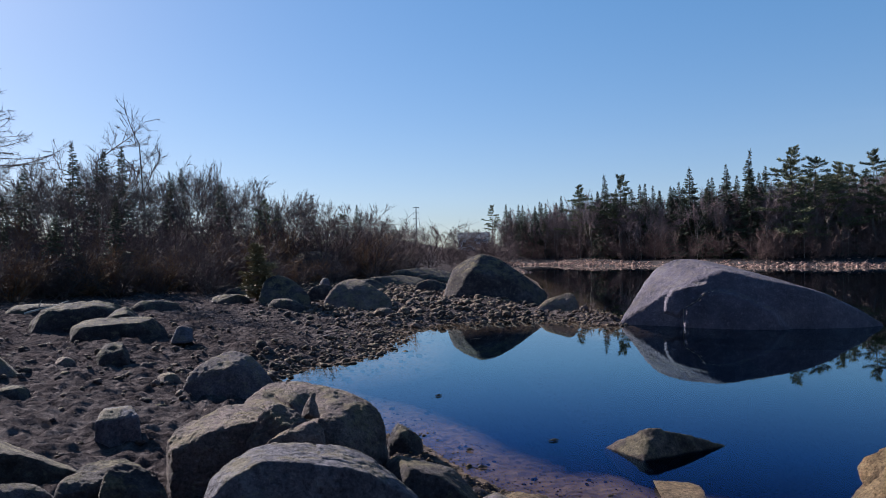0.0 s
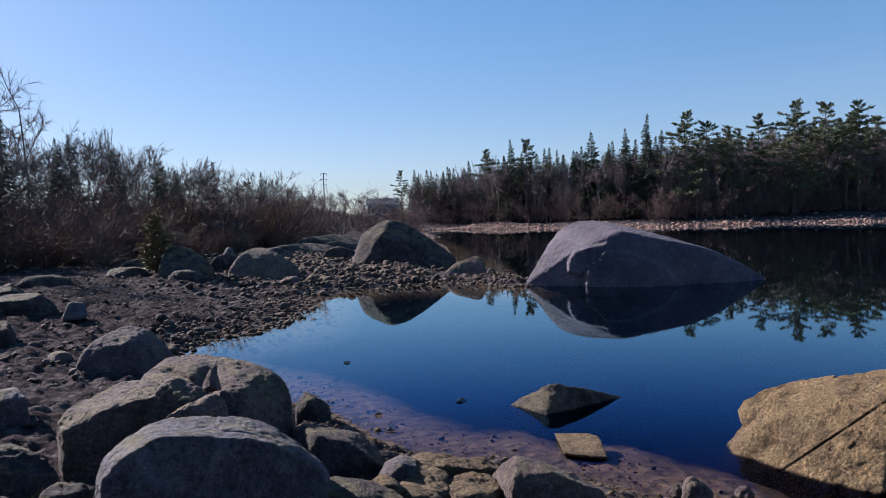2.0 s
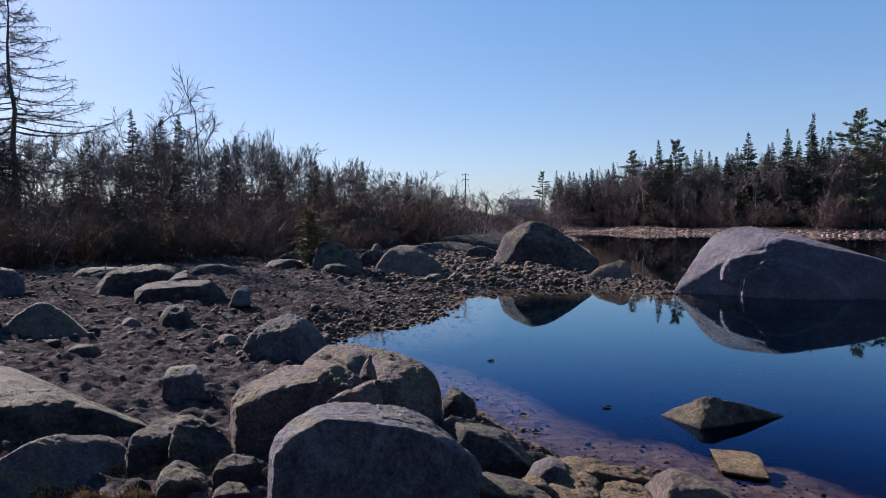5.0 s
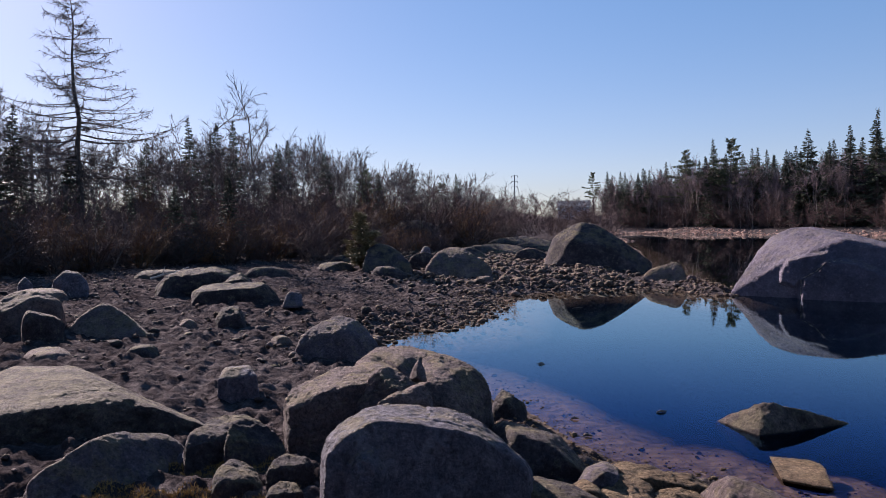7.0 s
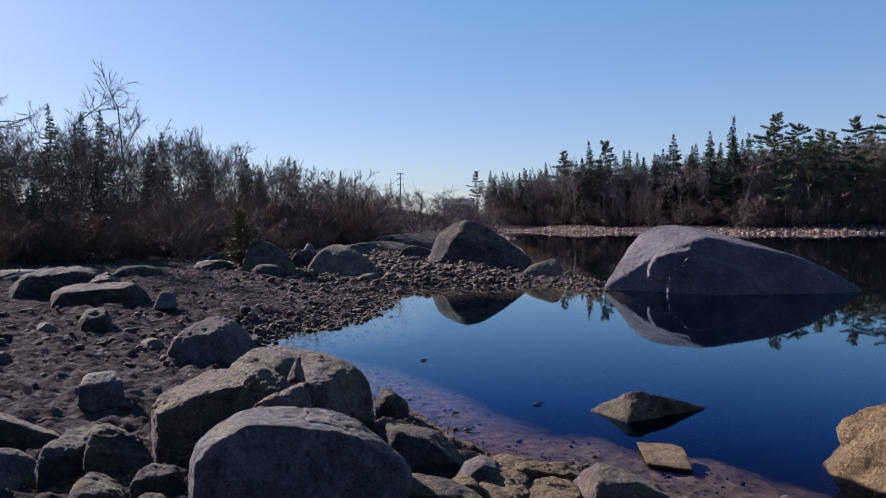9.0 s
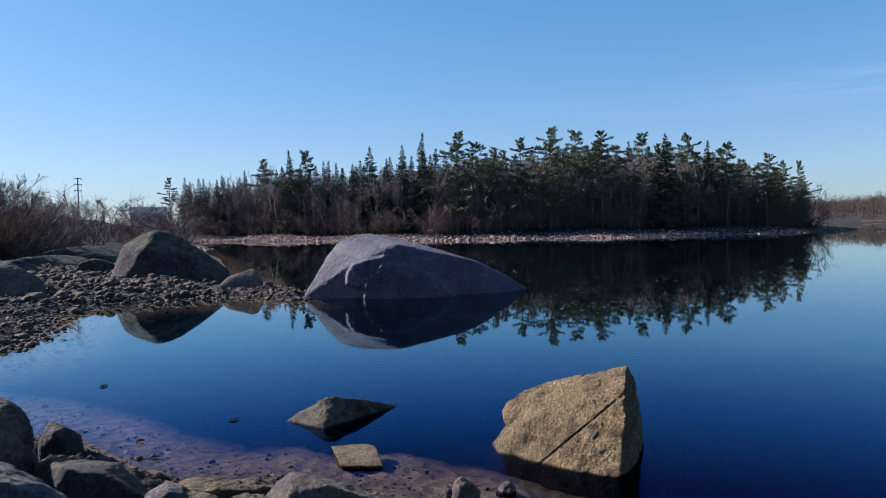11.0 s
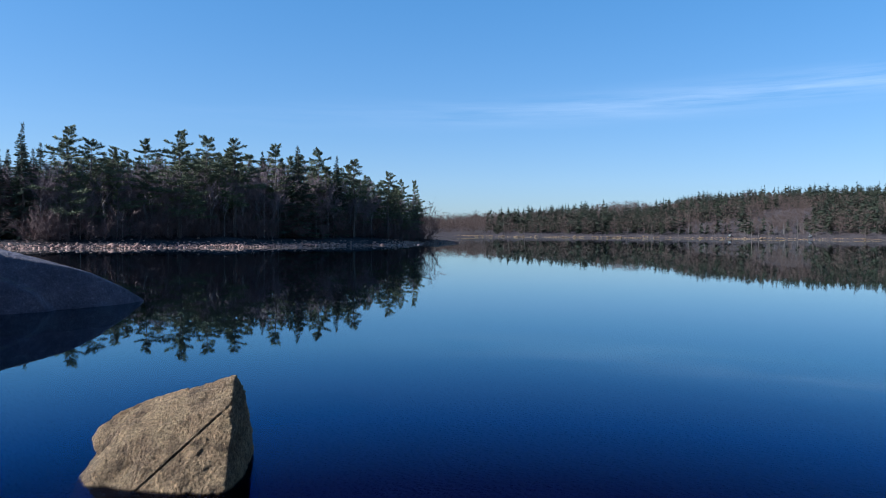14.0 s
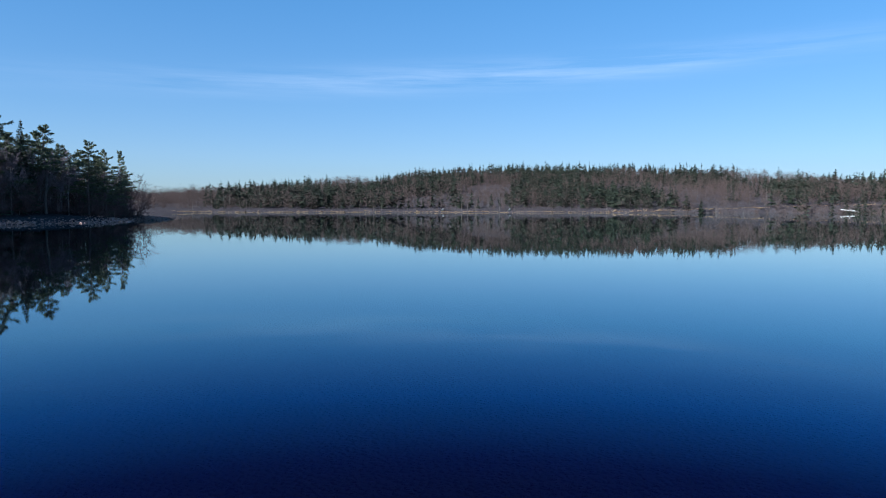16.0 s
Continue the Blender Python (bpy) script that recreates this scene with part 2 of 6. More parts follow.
def water_material():
    """A still lake: a mirror over tea-coloured clear water."""
    m = bpy.data.materials.new("lake water")
    m.use_nodes = True
    nt = m.node_tree
    nt.nodes.clear()
    out = nt.nodes.new("ShaderNodeOutputMaterial")
    gloss = node(nt, "ShaderNodeBsdfGlossy", Roughness=0.02)
    clear = nt.nodes.new("ShaderNodeBsdfTransparent")
    clear.inputs["Color"].default_value = (0.8, 0.77, 0.72, 1)
    # the mirror strengthens towards the horizon; steep views get a painted deep-blue reflection
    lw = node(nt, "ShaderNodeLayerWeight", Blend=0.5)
    five = nt.nodes.new("ShaderNodeMath")
    five.operation = "POWER"
    five.inputs[1].default_value = 5.0
    nt.links.new(lw.outputs["Facing"], five.inputs[0])
    gain = nt.nodes.new("ShaderNodeMath")
    gain.operation = "MULTIPLY_ADD"
    gain.inputs[1].default_value = 0.97
    gain.inputs[2].default_value = 0.035
    nt.links.new(five.outputs[0], gain.inputs[0])
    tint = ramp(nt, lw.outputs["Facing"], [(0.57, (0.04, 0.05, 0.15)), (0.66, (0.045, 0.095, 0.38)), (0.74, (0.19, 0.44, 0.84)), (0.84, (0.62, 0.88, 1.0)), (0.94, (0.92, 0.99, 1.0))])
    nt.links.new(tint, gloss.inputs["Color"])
    mix = nt.nodes.new("ShaderNodeMixShader")
    nt.links.new(gain.outputs[0], mix.inputs[0])
    nt.links.new(clear.outputs[0], mix.inputs[1])
    nt.links.new(gloss.outputs[0], mix.inputs[2])
    nt.links.new(mix.outputs[0], out.inputs["Surface"])
    tc = nt.nodes.new("ShaderNodeTexCoord")
    n = node(nt, "ShaderNodeTexNoise", Scale=0.9, Detail=2)
    nt.links.new(tc.outputs["Object"], n.inputs["Vector"])
    bp = node(nt, "ShaderNodeBump", Strength=0.02, Distance=0.02)
    nt.links.new(n.outputs["Fac"], bp.inputs["Height"])
    nt.links.new(bp.outputs[0], gloss.inputs["Normal"])
    return m


def leaf_material(name, dark, light, rough=0.7, rim=0.0):
    m, nt, b, _ = material(name)
    geo = nt.nodes.new("ShaderNodeNewGeometry")
    info = nt.nodes.new("ShaderNodeObjectInfo")
    col = ramp(nt, geo.outputs["Random Per Island"], [(0.0, dark), (1.0, light)])
    tone = ramp(nt, info.outputs["Random"], [(0.0, (0.75, 0.78, 0.75)), (1.0, (1.2, 1.15, 1.1))])
    col = blend(nt, 1.0, col, tone, "MULTIPLY")
    nt.links.new(col, b.inputs["Base Color"])
    b.inputs["Roughness"].default_value = rough
    b.inputs["Specular IOR Level"].default_value = 0.2
    return m


def bark_material(name, dark, light, scale=14.0):
    m, nt, b, _ = material(name)
    c = spot(nt)
    st = nt.nodes.new("ShaderNodeMapping")
    st.inputs["Scale"].default_value = (1, 1, 0.25)
    nt.links.new(c, st.inputs["Vector"])
    n = noise_of(nt, st.outputs[0], scale, 4, 0.65)
    nt.links.new(ramp(nt, n, [(0.35, dark), (0.68, light)]), b.inputs["Base Color"])
    b.inputs["Roughness"].default_value = 0.9
    b.inputs["Specular IOR Level"].default_value = 0.15
    return m


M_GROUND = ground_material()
M_WATER = water_material()
M_SPRUCE = leaf_material("spruce needles", (0.0255, 0.0382, 0.0287), (0.0701, 0.0829, 0.0553))
M_PINE = leaf_material("pine needles", (0.0395, 0.0559, 0.0343), (0.116, 0.121, 0.0663))
M_TWIG = leaf_material("bare twigs", (0.068, 0.052, 0.0496), (0.152, 0.124, 0.12), 0.9)
M_SHRUB = leaf_material("alder twigs", (0.0535, 0.0356, 0.037), (0.136, 0.0913, 0.0891), 0.9)
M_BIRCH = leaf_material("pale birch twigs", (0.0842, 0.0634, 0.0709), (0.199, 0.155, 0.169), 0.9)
M_RUST = leaf_material("rusty dead leaves", (0.09, 0.045, 0.025), (0.2, 0.11, 0.06), 0.9)
M_GOLD_LEAF = leaf_material("yellowing needles", (0.099, 0.0825, 0.045), (0.223, 0.182, 0.099))
M_DRY_GRASS = leaf_material("dry grass and moss", (0.182, 0.115, 0.0366), (0.39, 0.259, 0.104), 0.95)
M_FAR_CON = leaf_material("far conifers", (0.00762, 0.0118, 0.00795), (0.0261, 0.0308, 0.0184), 0.9)
M_FAR_BARE = leaf_material("far bare woods", (0.042, 0.029, 0.0265), (0.068, 0.048, 0.043), 0.95)
M_FAR_STEM = leaf_material("far pale stems", (0.0512, 0.0435, 0.0397), (0.122, 0.106, 0.096), 0.95)
M_BARK = bark_material("conifer bark", (0.05, 0.04, 0.035), (0.14, 0.115, 0.10))
M_PALE_BARK = bark_material("grey bark", (0.098, 0.0875, 0.0805), (0.238, 0.217, 0.203))


# ---------------------------------------------------------------- mesh helpers
def mesh_from(name, verts, faces, mat, smooth=False):
    """verts: n x 3 array; faces: m x 3 or m x 4 array (or a list of both)."""
    me = bpy.data.meshes.new(name)
    groups = [np.asarray(f, np.int32) for f in (faces if isinstance(faces, list) else [faces]) if len(f)]
    verts = np.asarray(verts, np.float32)
    me.vertices.add(len(verts))
    me.vertices.foreach_set("co", verts.ravel())
    loops = np.concatenate([f.ravel() for f in groups])
    sizes = np.concatenate([np.full(len(f), f.shape[1], np.int32) for f in groups])
    me.loops.add(len(loops))
    me.loops.foreach_set("vertex_index", loops)
    me.polygons.add(len(sizes))
    starts = np.concatenate([[0], np.cumsum(sizes)[:-1]]).astype(np.int32)
    me.polygons.foreach_set("loop_start", starts)
    me.polygons.foreach_set("loop_total", sizes)
    me.polygons.foreach_set("use_smooth", np.full(len(sizes), smooth))
    me.update(calc_edges=True)
    me.validate()
    if mat:
        me.materials.append(mat)
    return me


def part(name, verts, faces, mat, parent=None, label="", smooth=False):
    ob = new(name, mesh_from(name, verts, faces, mat, smooth))
    ob.parent = parent
    if label:
        ob["label"] = label
    return ob


def polar(az, r):
    return np.array([r * math.sin(radians(az)) + 0.05, r * math.cos(radians(az)) + 0.18])


def fbm(points, scale, octaves=3, seed=0.0):
    out = np.empty(len(points))
    for i, p in enumerate(points):
        out[i] = noise.fractal(Vector((p[0] * scale + seed, p[1] * scale - seed, p[2] * scale + 2 * seed)), 0.9, 2.1, octaves)
    return out


def value_noise(x, y, seed):
    """Smooth lattice noise on arrays, -1 to 1."""
    xi, yi = np.floor(x).astype(np.int64), np.floor(y).astype(np.int64)
    fx, fy = x - xi, y - yi
    fx, fy = fx * fx * (3 - 2 * fx), fy * fy * (3 - 2 * fy)

    def lattice(i, j):
        h = (i * 374761393 + j * 668265263 + seed * 974711) & 0x7FFFFFFF
        h = ((h ^ (h >> 13)) * 1274126177) & 0x7FFFFFFF
        return ((h ^ (h >> 16)) & 0xFFFF) / 32767.5 - 1

    top = lattice(xi, yi) * (1 - fx) + lattice(xi + 1, yi) * fx
    low = lattice(xi, yi + 1) * (1 - fx) + lattice(xi + 1, yi + 1) * fx
    return top * (1 - fy) + low * fy


def prism(p, q, r0, r1, sides=4):
    """A tapered limb from p to q."""
    p, q = np.asarray(p, float), np.asarray(q, float)
    ax = (q - p) / (np.linalg.norm(q - p) + 1e-9)
    u = np.cross(ax, (0.31, 0.95, 0.1) if abs(ax[2]) > 0.9 else (0, 0, 1))
    u /= np.linalg.norm(u)
    w = np.cross(ax, u)
    t = np.linspace(0, 2 * math.pi, sides, endpoint=False)
    c = np.cos(t)[:, None] * u + np.sin(t)[:, None] * w
    v = np.vstack([p + r0 * c, q + r1 * c])
    k = np.arange(sides)
    f = np.stack([k, (k + 1) % sides, sides + (k + 1) % sides, sides + k], 1)
    return v, f


class Heap:
    """Gathers vertices and faces of one mesh."""

    def __init__(self):
        self.v, self.q, self.t, self.n = [], [], [], 0

    def limb(self, p, q, r0, r1, sides=4):
        v, f = prism(p, q, r0, r1, sides)
        self.v.append(v)
        self.q.append(f + self.n)
        self.n += len(v)

    def tube(self, pts, radii, sides=6):
        """One unbroken tapered limb through several points."""
        k = np.arange(sides)
        c = np.stack([np.cos(2 * math.pi * k / sides), np.sin(2 * math.pi * k / sides), 0 * k], 1)
        self.v.append(np.concatenate([p + r * c for p, r in zip(pts, radii)]))
        for n in range(len(pts) - 1):
            self.q.append(np.stack([k, (k + 1) % sides, sides + (k + 1) % sides, sides + k], 1) + self.n + n * sides)
        self.n += sides * len(pts)

    def tris(self, v):
        """v: k x 3 x 3, one triangle each."""
        v = np.asarray(v, float).reshape(-1, 3)
        self.v.append(v)
        self.t.append(np.arange(len(v)).reshape(-1, 3) + self.n)
        self.n += len(v)

    def faces(self):
        return [np.concatenate(x) for x in (self.q, self.t) if x]

    def verts(self):
        return np.concatenate(self.v)


# ---------------------------------------------------------------- lie of the land
LAKE = [(2.6, -30), (2.7, -6), (2.75, 0), (2.6, 2.2), (2.35, 3.6), (2.04, 4.5), (1.8, 4.95), (1.42, 5.27), (0.83, 5.67), (0.42, 6.12),
        (-0.05, 7.1), (-0.6, 8.0), (-1.4, 9.3), (-2.2, 10.6), (-2.35, 11.5), (-1.6, 12.2), (-0.9, 13.2), (-0.62, 15.2),
        (-0.5, 17.9), (0.8, 19.0), (2.2, 19.4), (3.4, 19.1), (4.4, 18.5), (5.1, 17.7), (5.5, 18.3), (5.2, 20.5), (5.0, 23.5),
        (5.6, 28), (7.9, 42.2), (10.3, 64.0), (12.4, 90), (15.9, 89.0), (19.4, 84.0), (24.1, 75.7), (31.7, 65.0), (42.2, 61.4), (52.3, 54.9),
        (57.9, 56.7), (66.5, 53.8), (74.3, 53.7), (82.6, 57.0), (87, 57), (116, 73.5), (140, 92), (180, 111), (198, 117), (229, 63), (244, -11), (262, -98),
        (250, -200), (150, -260), (40, -200), (5, -90)]


def shore_distance(x, y):
    """Metres from the shoreline: positive on land, negative over water."""
    pts = np.array(LAKE, float)
    best = np.full(x.shape, 1e9)
    inside = np.zeros(x.shape, bool)
    for (x0, y0), (x1, y1) in zip(pts, np.roll(pts, -1, 0)):
        dx, dy = x1 - x0, y1 - y0
        u = np.clip(((x - x0) * dx + (y - y0) * dy) / (dx * dx + dy * dy), 0, 1)
        best = np.minimum(best, np.hypot(x - x0 - u * dx, y - y0 - u * dy))
        if dy:
            cross = (y0 > y) != (y1 > y)
            inside ^= cross & (x < dx * (y - y0) / dy + x0)
    return np.where(inside, -best, best)


def land(x, y):
    """Height of the ground."""
    x, y = np.asarray(x, float), np.asarray(y, float)
    r = np.hypot(x, y)
    wob = np.clip(r / 14, 0.06, 6)
    d = shore_distance(x, y) + 0.35 * wob * value_noise(x * 1.1 / wob, y * 1.1 / wob, 3) * np.clip(r / 6, 0, 1)
    up = np.clip(d, 0, None)
    beach = 0.55 * (1 - np.exp(-up / 3.2)) + 0.012 * np.clip(up - 6, 0, 60)
    az = np.degrees(np.arctan2(x, y))
    # low shelf of the far shores, then the wooded rises
    far = np.clip((r - 245) / 130, 0, 1)
    hill = 16 * far * np.exp(-((az - 87) / 24.0) ** 2) + 3.0 * far * np.exp(-((az - 108) / 10.0) ** 2)
    isle = np.clip((up - 2) / 20, 0, 1) * np.where((az > 5) & (az < 62) & (r < 160), 1.2, 0)
    ridge = 3.6 * np.exp(-((x + 7) / 16) ** 2 - ((y - 175) / 20) ** 2)
    left = 2.2 * np.clip((r - 30) / 45, 0, 1) * np.clip((-az - 2) / 14, 0, 1) * (az > -120)
    # unseen rise behind the camera, added to cut sky light on shaded fronts
    unseen_bank = 14.0 * np.clip((-y - 2.5) / 10, 0, 1) * np.clip((8 - x) / 6, 0, 1)
    h = np.where(d > 0, unseen_bank + beach + hill + isle + ridge + left, np.clip(0.05 * d - 0.085 * d * d, -2.6, 0))
    bumps = 0.028 * value_noise(x * 2.3, y * 2.3, 5) + 0.018 * value_noise(x * 5.1, y * 5.1, 9) + 0.026 * np.abs(value_noise(x * 8.7, y * 8.7, 13))
    bumps = bumps + np.clip((r - 7) / 6, 0, 1) * np.clip((45 - r) / 15, 0, 1) * (0.06 * np.abs(value_noise(x * 1.7, y * 1.7, 23)) + 0.035 * value_noise(x * 3.4, y * 3.4, 29))
    bumps = bumps + np.clip((15 - r) / 4, 0, 1) * 0.018 * value_noise(x * 7.3, y * 5.1, 37)
    bumps = bumps + np.where(r < 30, 0.042 * np.clip(value_noise(x * 11.5, y * 11.5, 17), -0.35, 0.8) + 0.018 * value_noise(x * 23, y * 23, 19), 0)
    return h + bumps * np.clip(r / 3, 0, 1) * np.clip(np.abs(d) / 0.3, 0.15, 1) * np.where(d > 0, 1, 0.3)


def build_ground():
    az = np.concatenate([np.arange(-52, 36, 0.22), np.arange(36, 118, 0.4), np.arange(118, 308, 3.0)])
    rs = [0.25]
    while rs[-1] < 4200:
        rs.append(rs[-1] * (1.0065 if 3 < rs[-1] < 14 else 1.0085 if 2.6 < rs[-1] < 30 else 1.03) + (0.0 if rs[-1] > 2 else 0.02))
    rs = np.array(rs)
    A, R = np.meshgrid(np.radians(az), rs)
    X, Y = R * np.sin(A), R * np.cos(A)
    Z = land(X.ravel(), Y.ravel())
    verts = np.stack([X.ravel(), Y.ravel(), Z], 1)
    n = len(az)
    i, j = np.meshgrid(np.arange(len(rs) - 1), np.arange(n), indexing="ij")
    k = (j + 1) % n
    quads = np.stack([i * n + j, (i + 1) * n + j, (i + 1) * n + k, i * n + k], -1).reshape(-1, 4)[:, ::-1]
    cap = len(verts)
    verts = np.vstack([verts, [[0, 0, float(land(np.array([0.0]), np.array([0.0]))[0])]]])
    tris = np.stack([np.full(n, cap), np.arange(n), (np.arange(n) + 1) % n], 1)[:, ::-1]
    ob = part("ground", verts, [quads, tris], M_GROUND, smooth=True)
    return tagged(ob, "brown dry mud and gravel shore of a low lake", "ground", kind="structure")


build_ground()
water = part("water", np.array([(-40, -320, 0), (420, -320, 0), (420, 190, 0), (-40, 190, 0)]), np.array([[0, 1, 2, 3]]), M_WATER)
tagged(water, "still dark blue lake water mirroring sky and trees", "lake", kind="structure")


# ---------------------------------------------------------------- boulders
ICO = {}


def ico(level):
    if level not in ICO:
        bm = bmesh.new()
        bmesh.ops.create_icosphere(bm, subdivisions=level, radius=1)
        v = np.array([x.co for x in bm.verts])
        f = np.array([[x.index for x in y.verts] for y in bm.faces])
        bm.free()
        ICO[level] = (v, f)
    return ICO[level]


def unit(v):
    return v / (np.linalg.norm(v, axis=-1, keepdims=True) + 1e-9)


def hull_planes(corners):
    bm = bmesh.new()
    vs = [bm.verts.new(c) for c in corners]
    bmesh.ops.convex_hull(bm, input=vs)
    bm.normal_update()
    mid = np.mean(corners, 0)
    planes = []
    for f in bm.faces:
        n, p = np.array(f.normal), np.array(f.verts[0].co)
        h = n @ (p - mid)
        if h < 0:
            n, h = -n, -h
        if h > 1e-4 and not any(n @ q > 0.999 for q, _ in planes):
            planes.append((n, h))
    bm.free()
    return mid, np.array([n for n, _ in planes]), np.array([h for _, h in planes])


def boulder_mesh(corners, level=5, sharp=9, rough=0.05, seed=1.0, grooves=(), grit=0.012, chips=16, clefts=(), relief=0.006, ledges=()):
    """A worn rock within the hull of its corners. sharp: how little the edges are rounded.
    grooves: (point, normal of the cleft's plane, width, depth); clefts: (line, axis they face, width, depth);
    ledges: (outline, axis they face, how far they stand out)."""
    mid, normals, heights = hull_planes(corners)
    d, f = ico(level)
    g = np.random.default_rng(int(seed * 10))
    extra = unit(g.normal(size=(chips, 3)) * (1, 1, 0.8))
    reach = ((corners - mid) @ extra.T).max(0) * g.uniform(0.8, 0.97, chips)
    normals, heights = np.vstack([normals, extra]), np.concatenate([heights, reach])
    lean = np.clip(d @ normals.T / heights, 0, None)
    r = 1 / ((lean ** (2 * sharp)).sum(1) ** (0.5 / sharp))
    v = d * r[:, None]
    size = float(np.mean(heights))
    v *= (1 + rough * fbm(v / size, 0.9, 3, seed))[:, None]
    v *= (1 + 1.2 * grit * fbm(v / size, 4.0, 3, seed + 5) + 0.5 * grit * fbm(v / size, 14.0, 2, seed + 9))[:, None]
    v = v + mid
    v = v + d * (relief * (0.65 * fbm(v, 5.0, 2, seed) + 0.3 * fbm(v, 17.0, 2, seed + 3) + (0.5 * fbm(v, 60.0, 1, seed + 7) if level > 7 else 0)))[:, None]
    for outline, axis, stand in ledges:
        axis = unit(np.array(axis, float))
        e1 = unit(np.cross((0, 0, 1), axis))
        e2 = np.cross(axis, e1)
        q, pts = np.stack([v @ e1, v @ e2], 1), np.array([(np.dot(p, e1), np.dot(p, e2)) for p in outline])
        q = q + 0.03 * np.stack([fbm(v, 2.0, 2, seed), fbm(v, 2.0, 2, seed + 1)], 1)
        inside, best = np.zeros(len(v), bool), np.full(len(v), 9.0)
        for s, e in zip(pts, np.roll(pts, -1, 0)):
            u = np.clip((q - s) @ (e - s) / ((e - s) @ (e - s)), 0, 1)
            best = np.minimum(best, np.linalg.norm(q - s - u[:, None] * (e - s), axis=1))
            inside ^= ((s[1] > q[:, 1]) != (e[1] > q[:, 1])) & (q[:, 0] < (e[0] - s[0]) * (q[:, 1] - s[1]) / (e[1] - s[1] + 1e-9) + s[0])
        rise = np.clip(np.where(inside, best, -best) / (0.6 * stand) + 0.5, 0, 1) * (d @ axis > 0.0)
        v = v + axis * (stand * rise)[:, None]
    for line, axis, width, depth in clefts:
        axis = np.array(axis, float) / np.linalg.norm(axis)
        flat = lambda q: q - np.outer(q @ axis, axis)  # noqa: E731
        w, best = flat(v), np.full(len(v), 9.0)
        for s, e in zip(flat(np.array(line))[:-1], flat(np.array(line))[1:]):
            u = np.clip((w - s) @ (e - s) / ((e - s) @ (e - s)), 0, 1)
            best = np.minimum(best, np.linalg.norm(w - s - u[:, None] * (e - s), axis=1))
        facing = d @ axis > 0.1
        v = v - d * (np.exp(-(best / width) ** 2) * depth * facing)[:, None]
    for p, n, width, depth in grooves:
        n = np.array(n, float) / np.linalg.norm(n)
        off = (v - np.array(p)) @ n
        cut = np.exp(-(off / width) ** 2) * depth
        v -= d * cut[:, None]
    return v, f


def lump(az0, az1, r, low, high, depth=1.2, peak=0.5, shoulder=0.62):
    """Corners of a squat rock that spans two bearings at a distance; peak: where along it the top lies."""
    p, q = polar(az0, r), polar(az1, r)
    mid, half = (p + q) / 2, (q - p) / 2 * 1.1
    low = max(low, float(land(mid[:1], mid[1:])[0]) - 0.12)
    back = np.array([-half[1], half[0]]) / np.hypot(*half) * depth / 2
    if back @ mid < 0:
        back = -back
    mid = mid + back
    out = []
    for level in (0.0, 0.3, 0.58, 0.8, 0.94):
        wide = (1 - level ** 2.4) ** (0.5 * (1.35 - shoulder))
        for k in range(8):
            t = k * math.pi / 4 + 0.3
            c = mid + half * (wide * math.cos(t) + (1 - wide) * (2 * peak - 1)) + back * wide * math.sin(t)
            out.append((c[0], c[1], low + (high - low) * level))
    top = mid + half * (2 * peak - 1)
    return out + [(top[0], top[1], high)]


def boulder(name, label, mat, corners, category="boulder", group="", humps=(), **kw):
    """humps: corners of further swells of the same rock; they take its grain, not its cracks."""
    v, f = boulder_mesh(np.array(corners, float), **kw)
    base = Vector((*np.mean(v[:, :2], 0), float(v[:, 2].min())))
    ob = part(name, v - np.array(base), f, mat, smooth=True)
    ob.location = base
    grain = {k: x for k, x in kw.items() if k not in ("grooves", "clefts", "ledges", "seed")}
    for n, more in enumerate(humps):
        hv, hf = boulder_mesh(np.array(more, float), seed=kw.get("seed", 1.0) + 0.7 * (n + 1), **grain)
        part("hump", hv - np.array(base), hf, mat, ob, smooth=True)
    return tagged(ob, label, category, group)




def crest(top, low, drop=0.6, depth=0.35):
    """Corners of a rock with a narrow crest: its upper outline, a steep front right under it and a sloping back."""
    out = [pe(*p) for p in top] + [pe(a, r - 0.09, e - drop) for a, r, e in top[1:-1]]
    for a, r, e in top:
        out += [pw(a, r - 0.17, low), pw(a, r + depth, low)]
    return out


def crag(top, front, low, drop=1.2, depth=0.5):
    """Corners of a rock with a steep front: its upper outline (bearing, distance, elevation), the distance of the front's foot,
    how many degrees the brow lies below the outline, and the depth of its back."""
    out = [pe(*p) for p in top]
    for a, r, e in top:
        z = 1.9 + r * math.tan(radians(e))
        out += [pw(a, front, low), pw(a, r + depth, low), pw(a, r + 0.6 * depth, max(low, z - 0.3 * depth))]
    return out + [pe(a, front + 0.08, e - drop) for a, r, e in top[1:-1]]




def pw(az, r, z):
    x, y = polar(az, r)
    return (x, y, z)


def pe(az, r, el):
    """A corner at a bearing and distance, and at an elevation from standing eye height."""
    return pw(az, r, 1.9 + r * math.tan(radians(el)))


def ring(points):
    return [pw(*p) for p in points]


